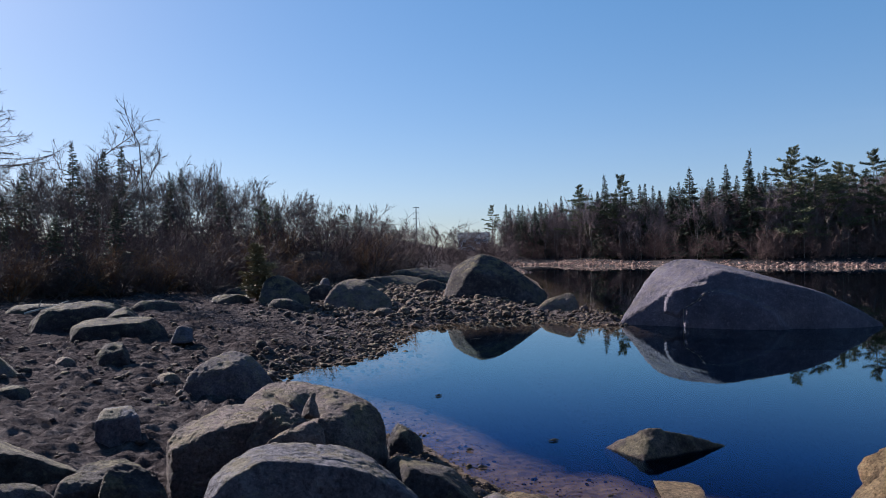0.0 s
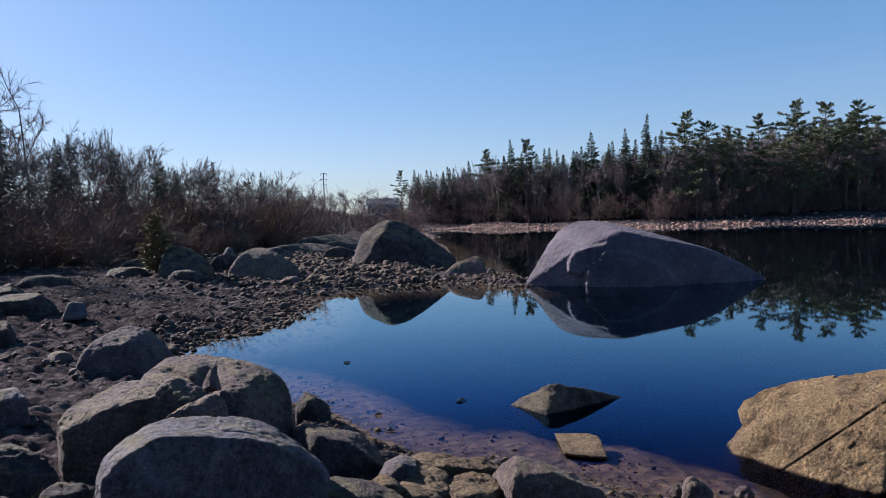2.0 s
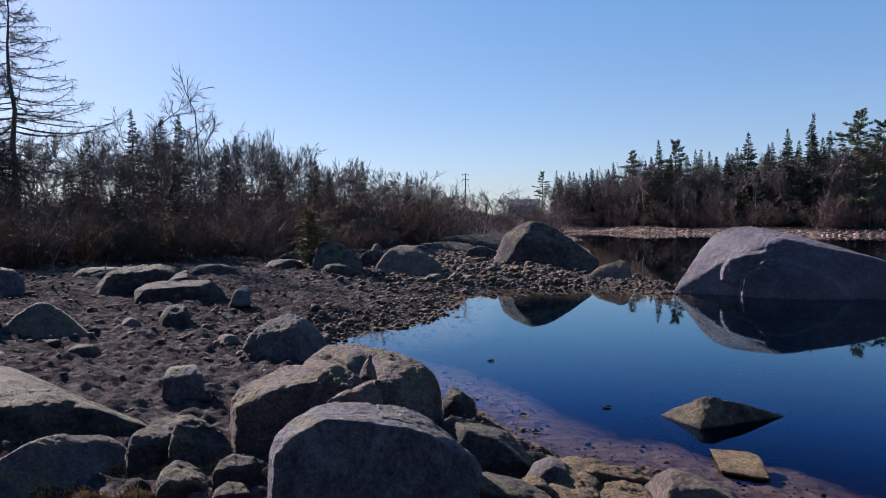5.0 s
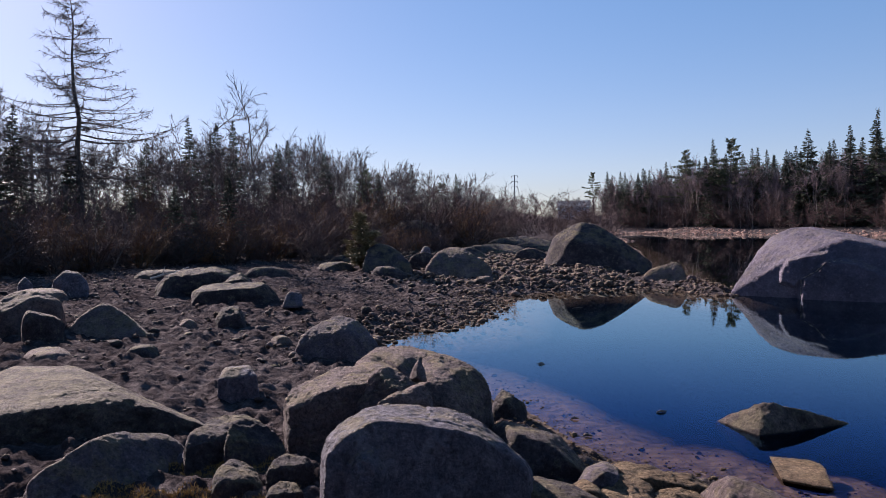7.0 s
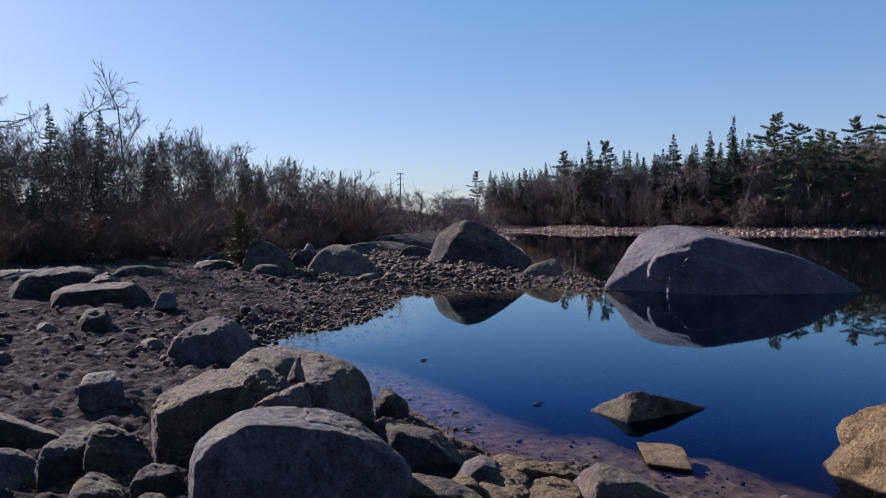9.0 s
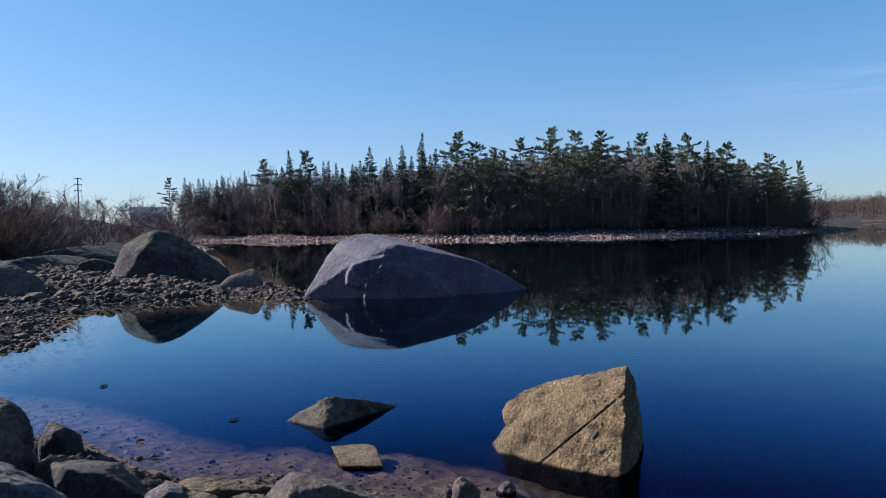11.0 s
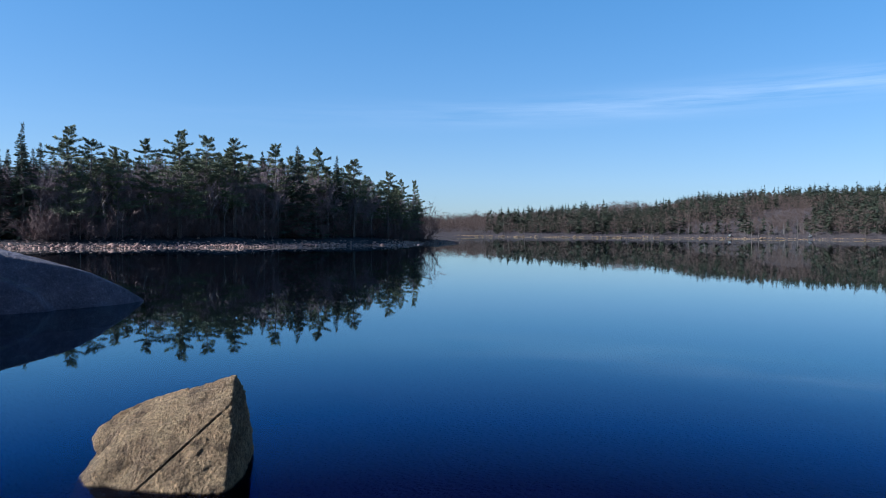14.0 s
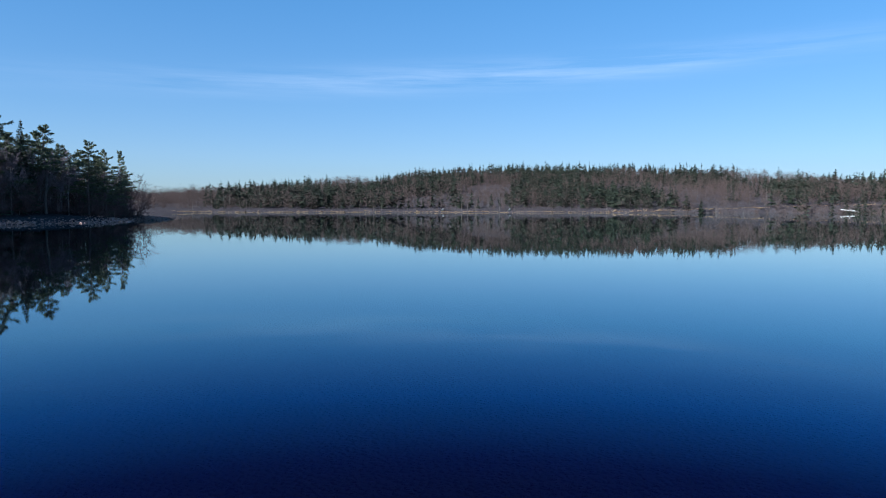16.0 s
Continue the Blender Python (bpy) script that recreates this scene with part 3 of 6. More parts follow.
# near shore, round the camera
near_boulder = boulder("boulder", "blue-grey granite boulder with a blunt flat top, half in shade", M_GREY_ROCK, ring([(-17.9, 3.42, -0.1), (-9, 3.45, -0.1), (-0.8, 3.55, -0.1), (-0.8, 4.3, -0.1), (-17, 4.3, -0.1)]) + [
    pe(-18.2, 3.55, -18.5), pe(-18.1, 3.6, -17.4), pe(-17.4, 3.65, -16.3), pe(-16.1, 3.75, -15.4), pe(-14.1, 3.85, -14.55), pe(-12.4, 3.95, -14.3), pe(-10.0, 3.95, -14.85), pe(-9.1, 3.95, -14.7), pe(-6.5, 3.95, -15.2), pe(-4.3, 3.9, -16.3),
    pe(-2.1, 3.85, -17.3), pe(-0.7, 3.8, -19.7), pe(-13, 4.3, -15.2), pe(-5, 4.3, -16.5), pe(-17.9, 3.44, -18.0), pe(-16.9, 3.47, -17.0), pe(-15.5, 3.49, -16.3), pe(-13.6, 3.5, -15.5), pe(-11.0, 3.5, -16.1), pe(-8.3, 3.52, -16.35), pe(-6.3, 3.54, -16.8), pe(-4.2, 3.58, -17.6), pe(-1.2, 3.64, -19.4)],
    sharp=24, rough=0.02, seed=3.1, level=7, chips=4, relief=0.017, grit=0.016, humps=[
        crag([(-14.9, 3.75, -15.6), (-14.2, 3.85, -14.7), (-12.4, 3.92, -14.25), (-10.6, 3.9, -14.9), (-9.8, 3.8, -15.8)], 3.55, 0.2, 1.1, 0.3),
        crag([(-9.9, 3.8, -15.7), (-9.1, 3.9, -14.7), (-7.5, 3.92, -14.9), (-5.8, 3.9, -15.6), (-4.4, 3.8, -16.9)], 3.57, 0.2, 1.0, 0.3)],
    ledges=[([pe(-15.9, 3.42, -24), pe(-15.9, 3.42, -20), pe(-15.7, 3.42, -18.6), pe(-15.2, 3.42, -18.0), pe(-14.0, 3.44, -17.85), pe(-12.9, 3.44, -19.2), pe(-12.6, 3.44, -24)], (0.1, -1, 0.1), 0.06)])
boulder("boulder", "long brown granite boulder with rounded humps beside the water", M_BROWN_ROCK, ring([(-14.0, 5.25, -0.1), (-8, 5.15, -0.1), (-3.6, 5.1, -0.1), (-3.0, 5.5, -0.1), (-5, 6.3, -0.05), (-15, 6.3, 0.0)]) + [
    pe(-14.9, 5.75, -11.4), pe(-12.4, 5.95, -10.0), pe(-10.4, 6.0, -9.8), pe(-8.8, 5.95, -10.1), pe(-7.2, 5.85, -10.55), pe(-5.6, 5.75, -11.1), pe(-4.4, 5.6, -11.85), pe(-3.5, 5.5, -12.9), pe(-3.2, 5.4, -14.2), pe(-3.5, 5.25, -16.0),
    pe(-12.5, 5.35, -12.3), pe(-10.6, 5.4, -12.2), pe(-8.4, 5.35, -12.7), pe(-7.4, 5.2, -13.2), pe(-5.7, 5.5, -11.7), pe(-6.5, 5.1, -14.5), pe(-12, 6.2, -10.5), pe(-6.5, 6.1, -11.1)],
    sharp=26, rough=0.03, seed=8.3, level=7, chips=5, relief=0.02, grit=0.018,
    clefts=[([pe(-9.9, 5.5, -10.5), pe(-10.1, 5.4, -11.6), pe(-9.8, 5.3, -12.8)], (0.0, -0.75, 0.6), 0.07, 0.12), ([pe(-12.6, 5.7, -10.6), pe(-11.4, 5.5, -11.4), pe(-10.4, 5.4, -12.2)], (0.0, -0.6, 0.8), 0.04, 0.06)],
    humps=[
        crag([(-20.0, 5.15, -13.6), (-19.5, 5.3, -13.0), (-18.0, 5.45, -12.4), (-16.2, 5.6, -11.55), (-14.9, 5.7, -11.2), (-13.4, 5.7, -11.2), (-12.2, 5.5, -12.2)], 4.93, -0.1, 1.5, 0.6),
        crag([(-14.4, 4.95, -14.2), (-13.7, 5.0, -12.6), (-12.7, 5.1, -11.45), (-11.5, 5.15, -11.45), (-10.3, 5.1, -12.3), (-9.5, 5.0, -13.1)], 4.82, -0.1, 1.6, 0.5),
        crag([(-12.8, 4.78, -14.4), (-11.6, 4.82, -13.4), (-10.4, 4.88, -12.7), (-9.1, 4.88, -12.95), (-8.4, 4.87, -13.7), (-8.2, 4.85, -14.9)], 4.72, -0.1, 1.0, 0.4)])
boulder("stone", "small brown stone wedged in a hollow of a boulder", M_BROWN_ROCK, [pe(-10.2, 5.1, -12.9), pe(-9.8, 5.12, -11.7), pe(-9.3, 5.15, -11.05), pe(-8.8, 5.15, -11.5), pe(-8.6, 5.1, -12.9), pe(-9.8, 5.35, -12.2), pe(-8.9, 5.35, -12.2), pe(-9.4, 5.02, -12.5), pe(-9.4, 5.3, -11.2)], "stone", sharp=6, rough=0.06, seed=2.2, level=5, chips=6)
boulder("boulder", "domed grey granite boulder on dry mud", M_GRANITE, ring([(-18.6, 8.9, 0.1), (-15, 8.7, 0.1), (-11.5, 8.8, 0.1), (-11.5, 9.6, 0.1), (-17.5, 9.8, 0.1)]) + [
    pe(-18.6, 9.0, -9.8), pe(-17.9, 9.1, -8.7), pe(-16.8, 9.2, -7.9), pe(-14.9, 9.3, -7.25), pe(-13.4, 9.2, -7.75), pe(-12.2, 9.0, -9.2), pe(-11.5, 8.9, -10.3), pe(-15, 8.9, -8.6)], sharp=17, rough=0.03, seed=5.0, chips=5, level=6, relief=0.02)
boulder("stone", "dark wet and shaded stone at the water's edge", M_DARK_ROCK, ring([(-3, 6.3, -0.15), (-0.5, 6.3, -0.15), (-0.2, 6.9, -0.15), (-3, 7, -0.15)]) + [pe(-3, 6.4, -14.3), pe(-2.2, 6.6, -13.3), pe(-0.9, 6.5, -13.8), pe(-0.2, 6.5, -14.6), pe(-1.8, 6.35, -14.3)], "stone", level=6, sharp=12, rough=0.1, seed=6.0, chips=10)
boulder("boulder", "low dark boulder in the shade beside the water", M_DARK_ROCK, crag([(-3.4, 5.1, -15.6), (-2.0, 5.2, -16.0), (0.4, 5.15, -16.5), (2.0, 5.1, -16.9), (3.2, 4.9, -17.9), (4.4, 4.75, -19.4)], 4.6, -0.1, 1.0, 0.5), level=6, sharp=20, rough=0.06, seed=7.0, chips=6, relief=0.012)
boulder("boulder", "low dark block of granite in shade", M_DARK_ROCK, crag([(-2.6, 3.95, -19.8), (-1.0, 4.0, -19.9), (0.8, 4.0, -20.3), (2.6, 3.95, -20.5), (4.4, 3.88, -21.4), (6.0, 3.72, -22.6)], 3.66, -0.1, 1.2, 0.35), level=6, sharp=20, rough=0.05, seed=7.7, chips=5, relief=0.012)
boulder("boulder", "low sunlit ochre boulder half buried in sand", M_TAN_ROCK, crag([(4.9, 4.2, -20.9), (5.4, 4.35, -20.0), (6.1, 4.45, -19.55), (7.6, 4.5, -19.65), (8.8, 4.4, -20.4), (9.3, 4.25, -21.3)], 3.95, -0.05, 2.4, 0.25), level=6, sharp=26, rough=0.05, seed=9.0, chips=6, relief=0.04)
boulder("stone", "pale grey wedge of granite between boulders", M_GRANITE, crag([(3.2, 4.35, -20.4), (3.9, 4.5, -19.3), (5.3, 4.65, -18.6), (6.5, 4.6, -19.1), (6.2, 4.45, -19.9)], 4.18, -0.05, 1.0, 0.3), "stone", level=6, sharp=26, rough=0.05, seed=9.3, chips=5, relief=0.012)
boulder("stone", "small pale wedge of granite catching the sun", M_TAN_ROCK, crag([(2.4, 4.12, -20.6), (3.5, 4.2, -20.0), (4.8, 4.15, -20.7), (5.3, 4.05, -21.5)], 3.98, -0.05, 0.7, 0.2), "stone", level=5, sharp=26, rough=0.06, seed=9.5, chips=4, relief=0.01)
boulder("boulder", "flat tan ledge of granite on the sand", M_TAN_ROCK, crag([(8.6, 4.2, -21.6), (9.6, 4.45, -20.5), (11.2, 4.5, -20.4), (12.4, 4.5, -20.6), (13.3, 4.3, -21.4)], 3.9, -0.05, 1.6, 0.3), level=6, sharp=30, rough=0.06, seed=9.9, chips=8, relief=0.04)
boulder("boulder", "low dark-faced boulder with a sunlit end", M_BROWN_ROCK, ring([(12.6, 4.6, -0.1), (14.3, 4.02, -0.1), (18.3, 4.06, -0.1), (22.6, 4.12, -0.1), (22.6, 4.6, -0.1), (14, 4.9, -0.1)]) + [
    pe(12.6, 4.55, -20.6), pe(13.2, 4.5, -19.9), pe(13.8, 4.42, -19.5), pe(14.9, 4.34, -19.2), pe(16.3, 4.34, -19.45), pe(17.7, 4.32, -20.0), pe(19.6, 4.3, -20.65), pe(21.7, 4.25, -21.6),
    pe(14.2, 4.06, -21.5), pe(14.5, 4.14, -20.1), pe(16.3, 4.16, -19.9), pe(18.3, 4.16, -20.6), pe(20.6, 4.16, -21.4), pe(15, 4.8, -20), pe(19, 4.7, -21)], level=6, sharp=30, rough=0.03, seed=10.5, chips=3, relief=0.022)

boulder("boulder", "flat rough ochre ledge of granite along the water", M_TAN_ROCK, crag([(6.0, 4.72, -19.3), (6.8, 4.85, -18.75), (9.3, 4.85, -19.0), (11.8, 4.8, -19.35), (12.6, 4.7, -19.8), (13.5, 4.65, -20.1)], 4.5, -0.05, 0.6, 0.25), sharp=30, rough=0.05, seed=10.9, level=6, chips=8, relief=0.04)

# the leaning block at the edge of the deep water
def crack_plane(p, q, depth_point):
    """Point and normal of a straight crack through two points of a face, running in from the air side."""
    n = np.cross(np.subtract(q, p), np.subtract(depth_point, p))
    return tuple(p), tuple(n / np.linalg.norm(n))


boulder("boulder", "leaning ochre granite block with a slanting crack, standing in water", M_GOLD_ROCK, ring([(30.4, 5.78, -0.45), (32.4, 5.64, -0.45), (37, 5.34, -0.45), (41.2, 5.2, -0.45), (42.9, 5.42, -0.45), (43.5, 6.4, -0.45), (40, 7, -0.45), (33, 6.7, -0.45)]) + [
    pe(30.5, 5.8, -18.2), pe(30.8, 5.84, -17.4), pe(31.8, 5.92, -16.3), pe(33.2, 6.0, -15.0), pe(35.0, 6.1, -13.2), pe(36.7, 6.1, -12.7), pe(38.8, 6.06, -12.15), pe(40.9, 6.0, -11.65), pe(42.0, 5.9, -11.4), pe(42.35, 5.98, -11.8), pe(42.7, 6.1, -13.1), pe(42.9, 6.2, -14.8), pe(43.1, 6.25, -16.8),
    pe(34.9, 5.76, -15.5), pe(38.4, 5.72, -14.0), pe(41.8, 5.6, -13.2), pe(41.6, 5.5, -15.7), pe(41.5, 5.36, -18.2), pe(41.3, 5.24, -20.4), pe(37.1, 5.36, -19.7), pe(34.9, 5.54, -19.0), pe(32.3, 5.7, -18.5)],
    sharp=60, rough=0.015, seed=11.3, level=7, grit=0.019, chips=2, relief=0.03, humps=[
        [pe(32.0, 6.05, -15.15), pe(32.5, 6.1, -14.55), pe(33.5, 6.12, -13.85), pe(35.0, 6.12, -13.0), pe(36.7, 6.12, -12.6), pe(38.5, 6.1, -12.2), pe(32.3, 5.95, -16.2), pe(33.0, 5.9, -16.8), pe(34.8, 5.78, -16.2), pe(37.5, 5.78, -14.4), pe(33.5, 6.6, -15.0), pe(38, 6.6, -13.5), pe(33, 6.3, -16.5), pe(36, 6.2, -16)]],
    grooves=[(*crack_plane(pe(35.1, 5.5, -19.0), pe(42.1, 5.6, -13.3), (0.01, 0.18, 1.9)), 0.006, 0.02)],
    clefts=[([pe(33.0, 5.6, -18.4), pe(34.2, 5.6, -17.3)], (-0.5, -0.8, 0.3), 0.06, 0.05), ([pe(33.3, 5.95, -14.9), pe(33.8, 5.95, -14.5)], (-0.5, -0.8, 0.3), 0.025, 0.06)])
boulder("boulder", "dark pointed stone with a pale side, half under water", M_SLAB_ROCK, ring([(15.3, 7.05, -0.25), (17.4, 6.62, -0.25), (20.3, 6.72, -0.25), (23.6, 7.25, -0.25), (20, 7.5, -0.25), (16, 7.4, -0.25)]) + [
    pe(14.2, 6.95, -15.4), pe(15.6, 7.0, -14.55), pe(17.5, 6.88, -13.75), pe(18.3, 6.9, -13.65), pe(19.6, 6.95, -13.85), pe(21.5, 7.1, -14.4), pe(23.7, 7.3, -14.6), pe(17.4, 6.58, -16.0)], sharp=16, rough=0.04, seed=12.0, chips=3, relief=0.025, level=6)
boulder("stone", "flat yellow-brown stone just above the water", M_TAN_ROCK, [
    (1.95, 5.75, -0.12), (2.15, 5.68, -0.12), (2.07, 5.38, -0.12), (1.9, 5.47, -0.12), (1.87, 5.80, 0.04), (2.22, 5.72, 0.035), (2.09, 5.17, 0.02),
    (1.79, 5.35, 0.025)], "stone", level=6, chips=3, sharp=34, rough=0.04, seed=13.0)

# great boulders across the pool
lake_boulder = boulder("boulder", "huge grey granite boulder sloping down into the lake", M_LAKE_ROCK, ring([(16.1, 18.35, -0.5), (17.6, 18.20, -0.5), (20.6, 18.01, -0.5), (24, 17.80, -0.5), (28, 17.86, -0.5), (34, 19.20, -0.5), (34.8, 20.50, -0.5), (24, 23.10, -0.5), (17, 22.18, -0.5), (16.1, 18.35, 0.06)]) + [
    pe(17.8, 18.20, -5.6), pe(17.9, 18.25, -4.7), pe(18.7, 18.18, -4.5), pe(19.5, 18.15, -3.95), pe(20.1, 18.13, -3.2), pe(21.3, 18.09, -2.75), pe(22.7, 18.09, -2.25), pe(23.6, 18.16, -1.6), pe(25.9, 18.19, -2.1), pe(28.1, 18.14, -2.7), pe(30.4, 18.50, -3.25), pe(32.6, 19.10, -4.35), pe(34.1, 19.60, -5.25),
    pe(16.3, 18.36, -5.8), pe(16.9, 18.58, -4.65), pe(17.6, 18.90, -3.5), pe(18.3, 19.32, -2.15), pe(19.1, 19.64, -1.4), pe(20.2, 19.93, -0.85), pe(21.3, 19.99, -0.72), pe(22.7, 19.84, -0.95), pe(23.6, 19.51, -1.2), pe(25.2, 19.27, -1.6), pe(30.2, 19.30, -3.2), pe(20, 21.73, -2.0), pe(26, 20.88, -3)],
    sharp=30, rough=0.012, seed=14.2, level=7, chips=2, grit=0.008, relief=0.03, ledges=[
        ([pe(20.9, 18.00, -7), pe(20.9, 18.00, -4.6), pe(21.3, 17.99, -4.36), pe(21.9, 18.02, -4.0), pe(22.4, 18.05, -3.46), pe(23.3, 18.12, -3.24), pe(24.6, 18.13, -3.4), pe(27, 18.27, -4.6), pe(29, 18.60, -7)], (-0.45, -0.88, 0.1), 0.2),
        ([pe(19.55, 18.15, -4.9), pe(19.6, 18.15, -4.1), pe(20.1, 18.13, -3.25), pe(21.3, 18.09, -2.9), pe(22.6, 18.15, -2.6), pe(22.9, 18.14, -3.3), pe(21.9, 18.07, -4.0), pe(21.0, 18.10, -4.5), pe(20.6, 18.11, -5.2)], (-0.45, -0.88, 0.1), 0.13)])


def worn_edge(rock, line, thick):
    """A thin pale strip that paints the sunlit edge of a split-off sheet, lying on the rock's surface along bearings
    and elevations.
    """
    v = np.array([p.co for p in rock.data.vertices]) + np.array(rock.location)
    off = v - np.array((0.05, 0.18, 1.9))
    flat = np.hypot(off[:, 0], off[:, 1])
    az, el = np.degrees(np.arctan2(off[:, 0], off[:, 1])), np.degrees(np.arctan2(off[:, 2], flat))
    pts = []
    for k in range(len(line) - 1):
        for u in np.linspace(0, 1, 6)[:-1]:
            a, e = (np.array(line[k]) * (1 - u) + np.array(line[k + 1]) * u) + 0.012 * np.array([math.sin(7 * k + 9 * u), math.cos(5 * k + 8 * u)])
            near = np.argsort((az - a) ** 2 + (el - e) ** 2)[:30]
            pts.append(np.array(pe(a, float(np.median(flat[near])) - 0.003, e)))
    heap = Heap()
    for n, (p, q) in enumerate(zip(pts[:-1], pts[1:])):
        heap.limb(p, q, thick * (0.7 + 0.4 * math.sin(1.7 * n)), thick * (0.7 + 0.4 * math.sin(1.7 * n + 1.7)), 5)
    part("worn_edge", heap.verts() - np.array(rock.location), heap.faces(), M_LIT_EDGE_ROCK, rock, "pale strip in place of a sunlit edge")


# sunlit rims of the split sheets, drawn as pale strips on both boulders
worn_edge(near_boulder, [(-15.9, -20.5), (-15.85, -18.8), (-15.3, -18.05), (-14.0, -17.85)], 0.009)
worn_edge(lake_boulder, [(19.5, -4.8), (19.6, -4.1), (20.1, -3.2), (21.2, -2.85)], 0.014)
worn_edge(lake_boulder, [(20.9, -5.95), (20.9, -4.6), (21.3, -4.36), (21.9, -4.0), (22.4, -3.46), (23.3, -3.24), (23.9, -3.4)], 0.017)
# the peaked boulder's shade comes from its darker stone colour
boulder("boulder", "big dark peaked boulder on the stony bar", M_DARK_ROCK, ring([(2.1, 23, -0.2), (6, 22.7, -0.2), (10.6, 23, -0.2), (10.4, 26, -0.2), (2.5, 26, 0), (2.1, 23.4, 0.3)]) + [pe(2.1, 23.6, -3.6), pe(2.9, 23.8, -1.4), pe(4.3, 24, -0.45), pe(5.3, 24, -0.1), pe(6.0, 24, -0.25), pe(7.2, 23.8, -0.85), pe(9, 23.6, -2.2), pe(10.5, 23.6, -3.4), pe(4.5, 23.2, -1.5), pe(7.5, 23.2, -2.2)], level=6, sharp=20, rough=0.02, seed=15.0, chips=3)
boulder("boulder", "wedge-shaped tan boulder on the stony bar", M_BROWN_ROCK, ring([(9.4, 20.4, -0.1), (13.1, 20.2, -0.1), (13.1, 21.6, -0.1), (10, 21.6, -0.1)]) + [
    pe(9.5, 20.5, -4.8), pe(10.4, 20.8, -3.95), pe(12.2, 20.9, -3.35), pe(12.9, 20.8, -3.6), pe(13.1, 20.5, -4.6)], sharp=16, rough=0.04, seed=16.0, chips=4, level=6)
boulder("boulder", "squat dark boulder on the upper beach", M_DARK_ROCK, ring([(-12.8, 20.16, 0.05), (-8.4, 20.16, 0.05), (-8.6, 22.08, 0.05), (-12.4, 22.08, 0.05)]) + [
    pe(-12.5, 20.64, -3.2), pe(-12.0, 21.12, -1.95), pe(-11.1, 21.36, -1.55), pe(-10.2, 21.36, -1.85), pe(-9.4, 21.12, -2.35), pe(-8.5, 20.76, -3.4)], sharp=14, rough=0.05, seed=17.0, chips=6, level=6)
boulder("boulder", "low dark boulder in front of a squat one", M_DARK_ROCK, lump(-12.0, -8.8, 19.3, 0.0, 0.7, 0.8, 0.4, 0.5), sharp=13, rough=0.1, seed=17.5, chips=8)
boulder("stone", "pale broken stone on the bar", M_GREY_ROCK, lump(-7.9, -6.8, 24, 0.3, 1.12, 0.5, 0.55, 0.3), "stone", sharp=14, rough=0.1, seed=17.8, chips=8, level=4)
boulder("stone", "rounded stone on the bar at the water", M_BROWN_ROCK, lump(-3.4, -1.8, 18.9, -0.05, 0.42, 0.6, 0.45, 0.6), "stone", sharp=10, rough=0.06, seed=17.9, chips=8)
boulder("boulder", "broad rounded boulder beside the stony bar", M_BROWN_ROCK, ring([(-7.8, 19.81, -0.1), (-1.9, 19.46, -0.1), (-2.2, 21.75, -0.1), (-7, 21.75, -0.1)]) + [
    pe(-7.6, 20.15, -3.8), pe(-6.9, 20.50, -2.75), pe(-6.3, 20.72, -2.25), pe(-5.2, 20.95, -1.95), pe(-4.2, 20.84, -2.1), pe(-3.4, 20.61, -2.45), pe(-2.6, 20.27, -3.1), pe(-2.0, 19.92, -4.0)], sharp=13, rough=0.05, seed=18.0, chips=6, level=6)
boulder("boulder", "large shadowed boulder at the edge of the brush", M_DARK_ROCK, lump(-10.6, -5.6, 33, 0.2, 2.1, 2.6, 0.45, 0.55), level=6, sharp=8, rough=0.07, seed=19.0, chips=10)
for az, r, w, h, s in ((-7.6, 22, 0.7, 0.7, 1), (-1.8, 30, 1.8, 0.55, 2), (1.8, 33, 1.6, 0.6, 3), (0.2, 36, 2.4, 0.8, 4), (-13.8, 24, 0.8, 0.5, 5), (-4.2, 26, 1.0, 0.6, 6), (1.2, 26, 0.8, 0.5, 7)):
    x, y = polar(az, r)
    g = float(land(np.array([x]), np.array([y]))[0])
    boulder("boulder", "low dark boulder among the shore stones", M_DARK_ROCK, [
        (x - w, y - 0.5 * w, g - 0.2), (x + w, y - 0.5 * w, g - 0.2), (x + 0.8 * w, y + 0.7 * w, g - 0.2), (x - 0.9 * w, y + 0.7 * w, g - 0.2),
        (x - 0.5 * w, y - 0.3 * w, g + h * 0.6), (x + 0.2 * w, y, g + h * 0.75), (x + 0.7 * w, y, g + h * 0.45)], sharp=12, rough=0.09, seed=20.0 + s, level=4)

# left foreground
boulder("boulder", "broad sloping brown slab of granite beside dry mud", M_SLAB_ROCK, ring([(-25.2, 5.6, 0.15), (-28, 5.62, 0.15), (-33, 5.68, 0.15), (-46, 5.75, 0.15), (-47, 7.8, 0.2), (-34, 8.2, 0.25), (-28, 6.9, 0.2)]) + [
    pe(-25.3, 5.7, -15.4), pe(-30.6, 6.6, -12.0), pe(-34.2, 7.3, -9.8), pe(-38, 7.3, -9.3), pe(-44, 6.0, -12.6), pe(-38, 5.85, -12.4), pe(-34, 5.78, -12.5), pe(-31.5, 5.8, -12.3), pe(-28.9, 5.75, -13.8)], sharp=24, rough=0.03, seed=31.0, level=7, chips=4, relief=0.024, grit=0.018)
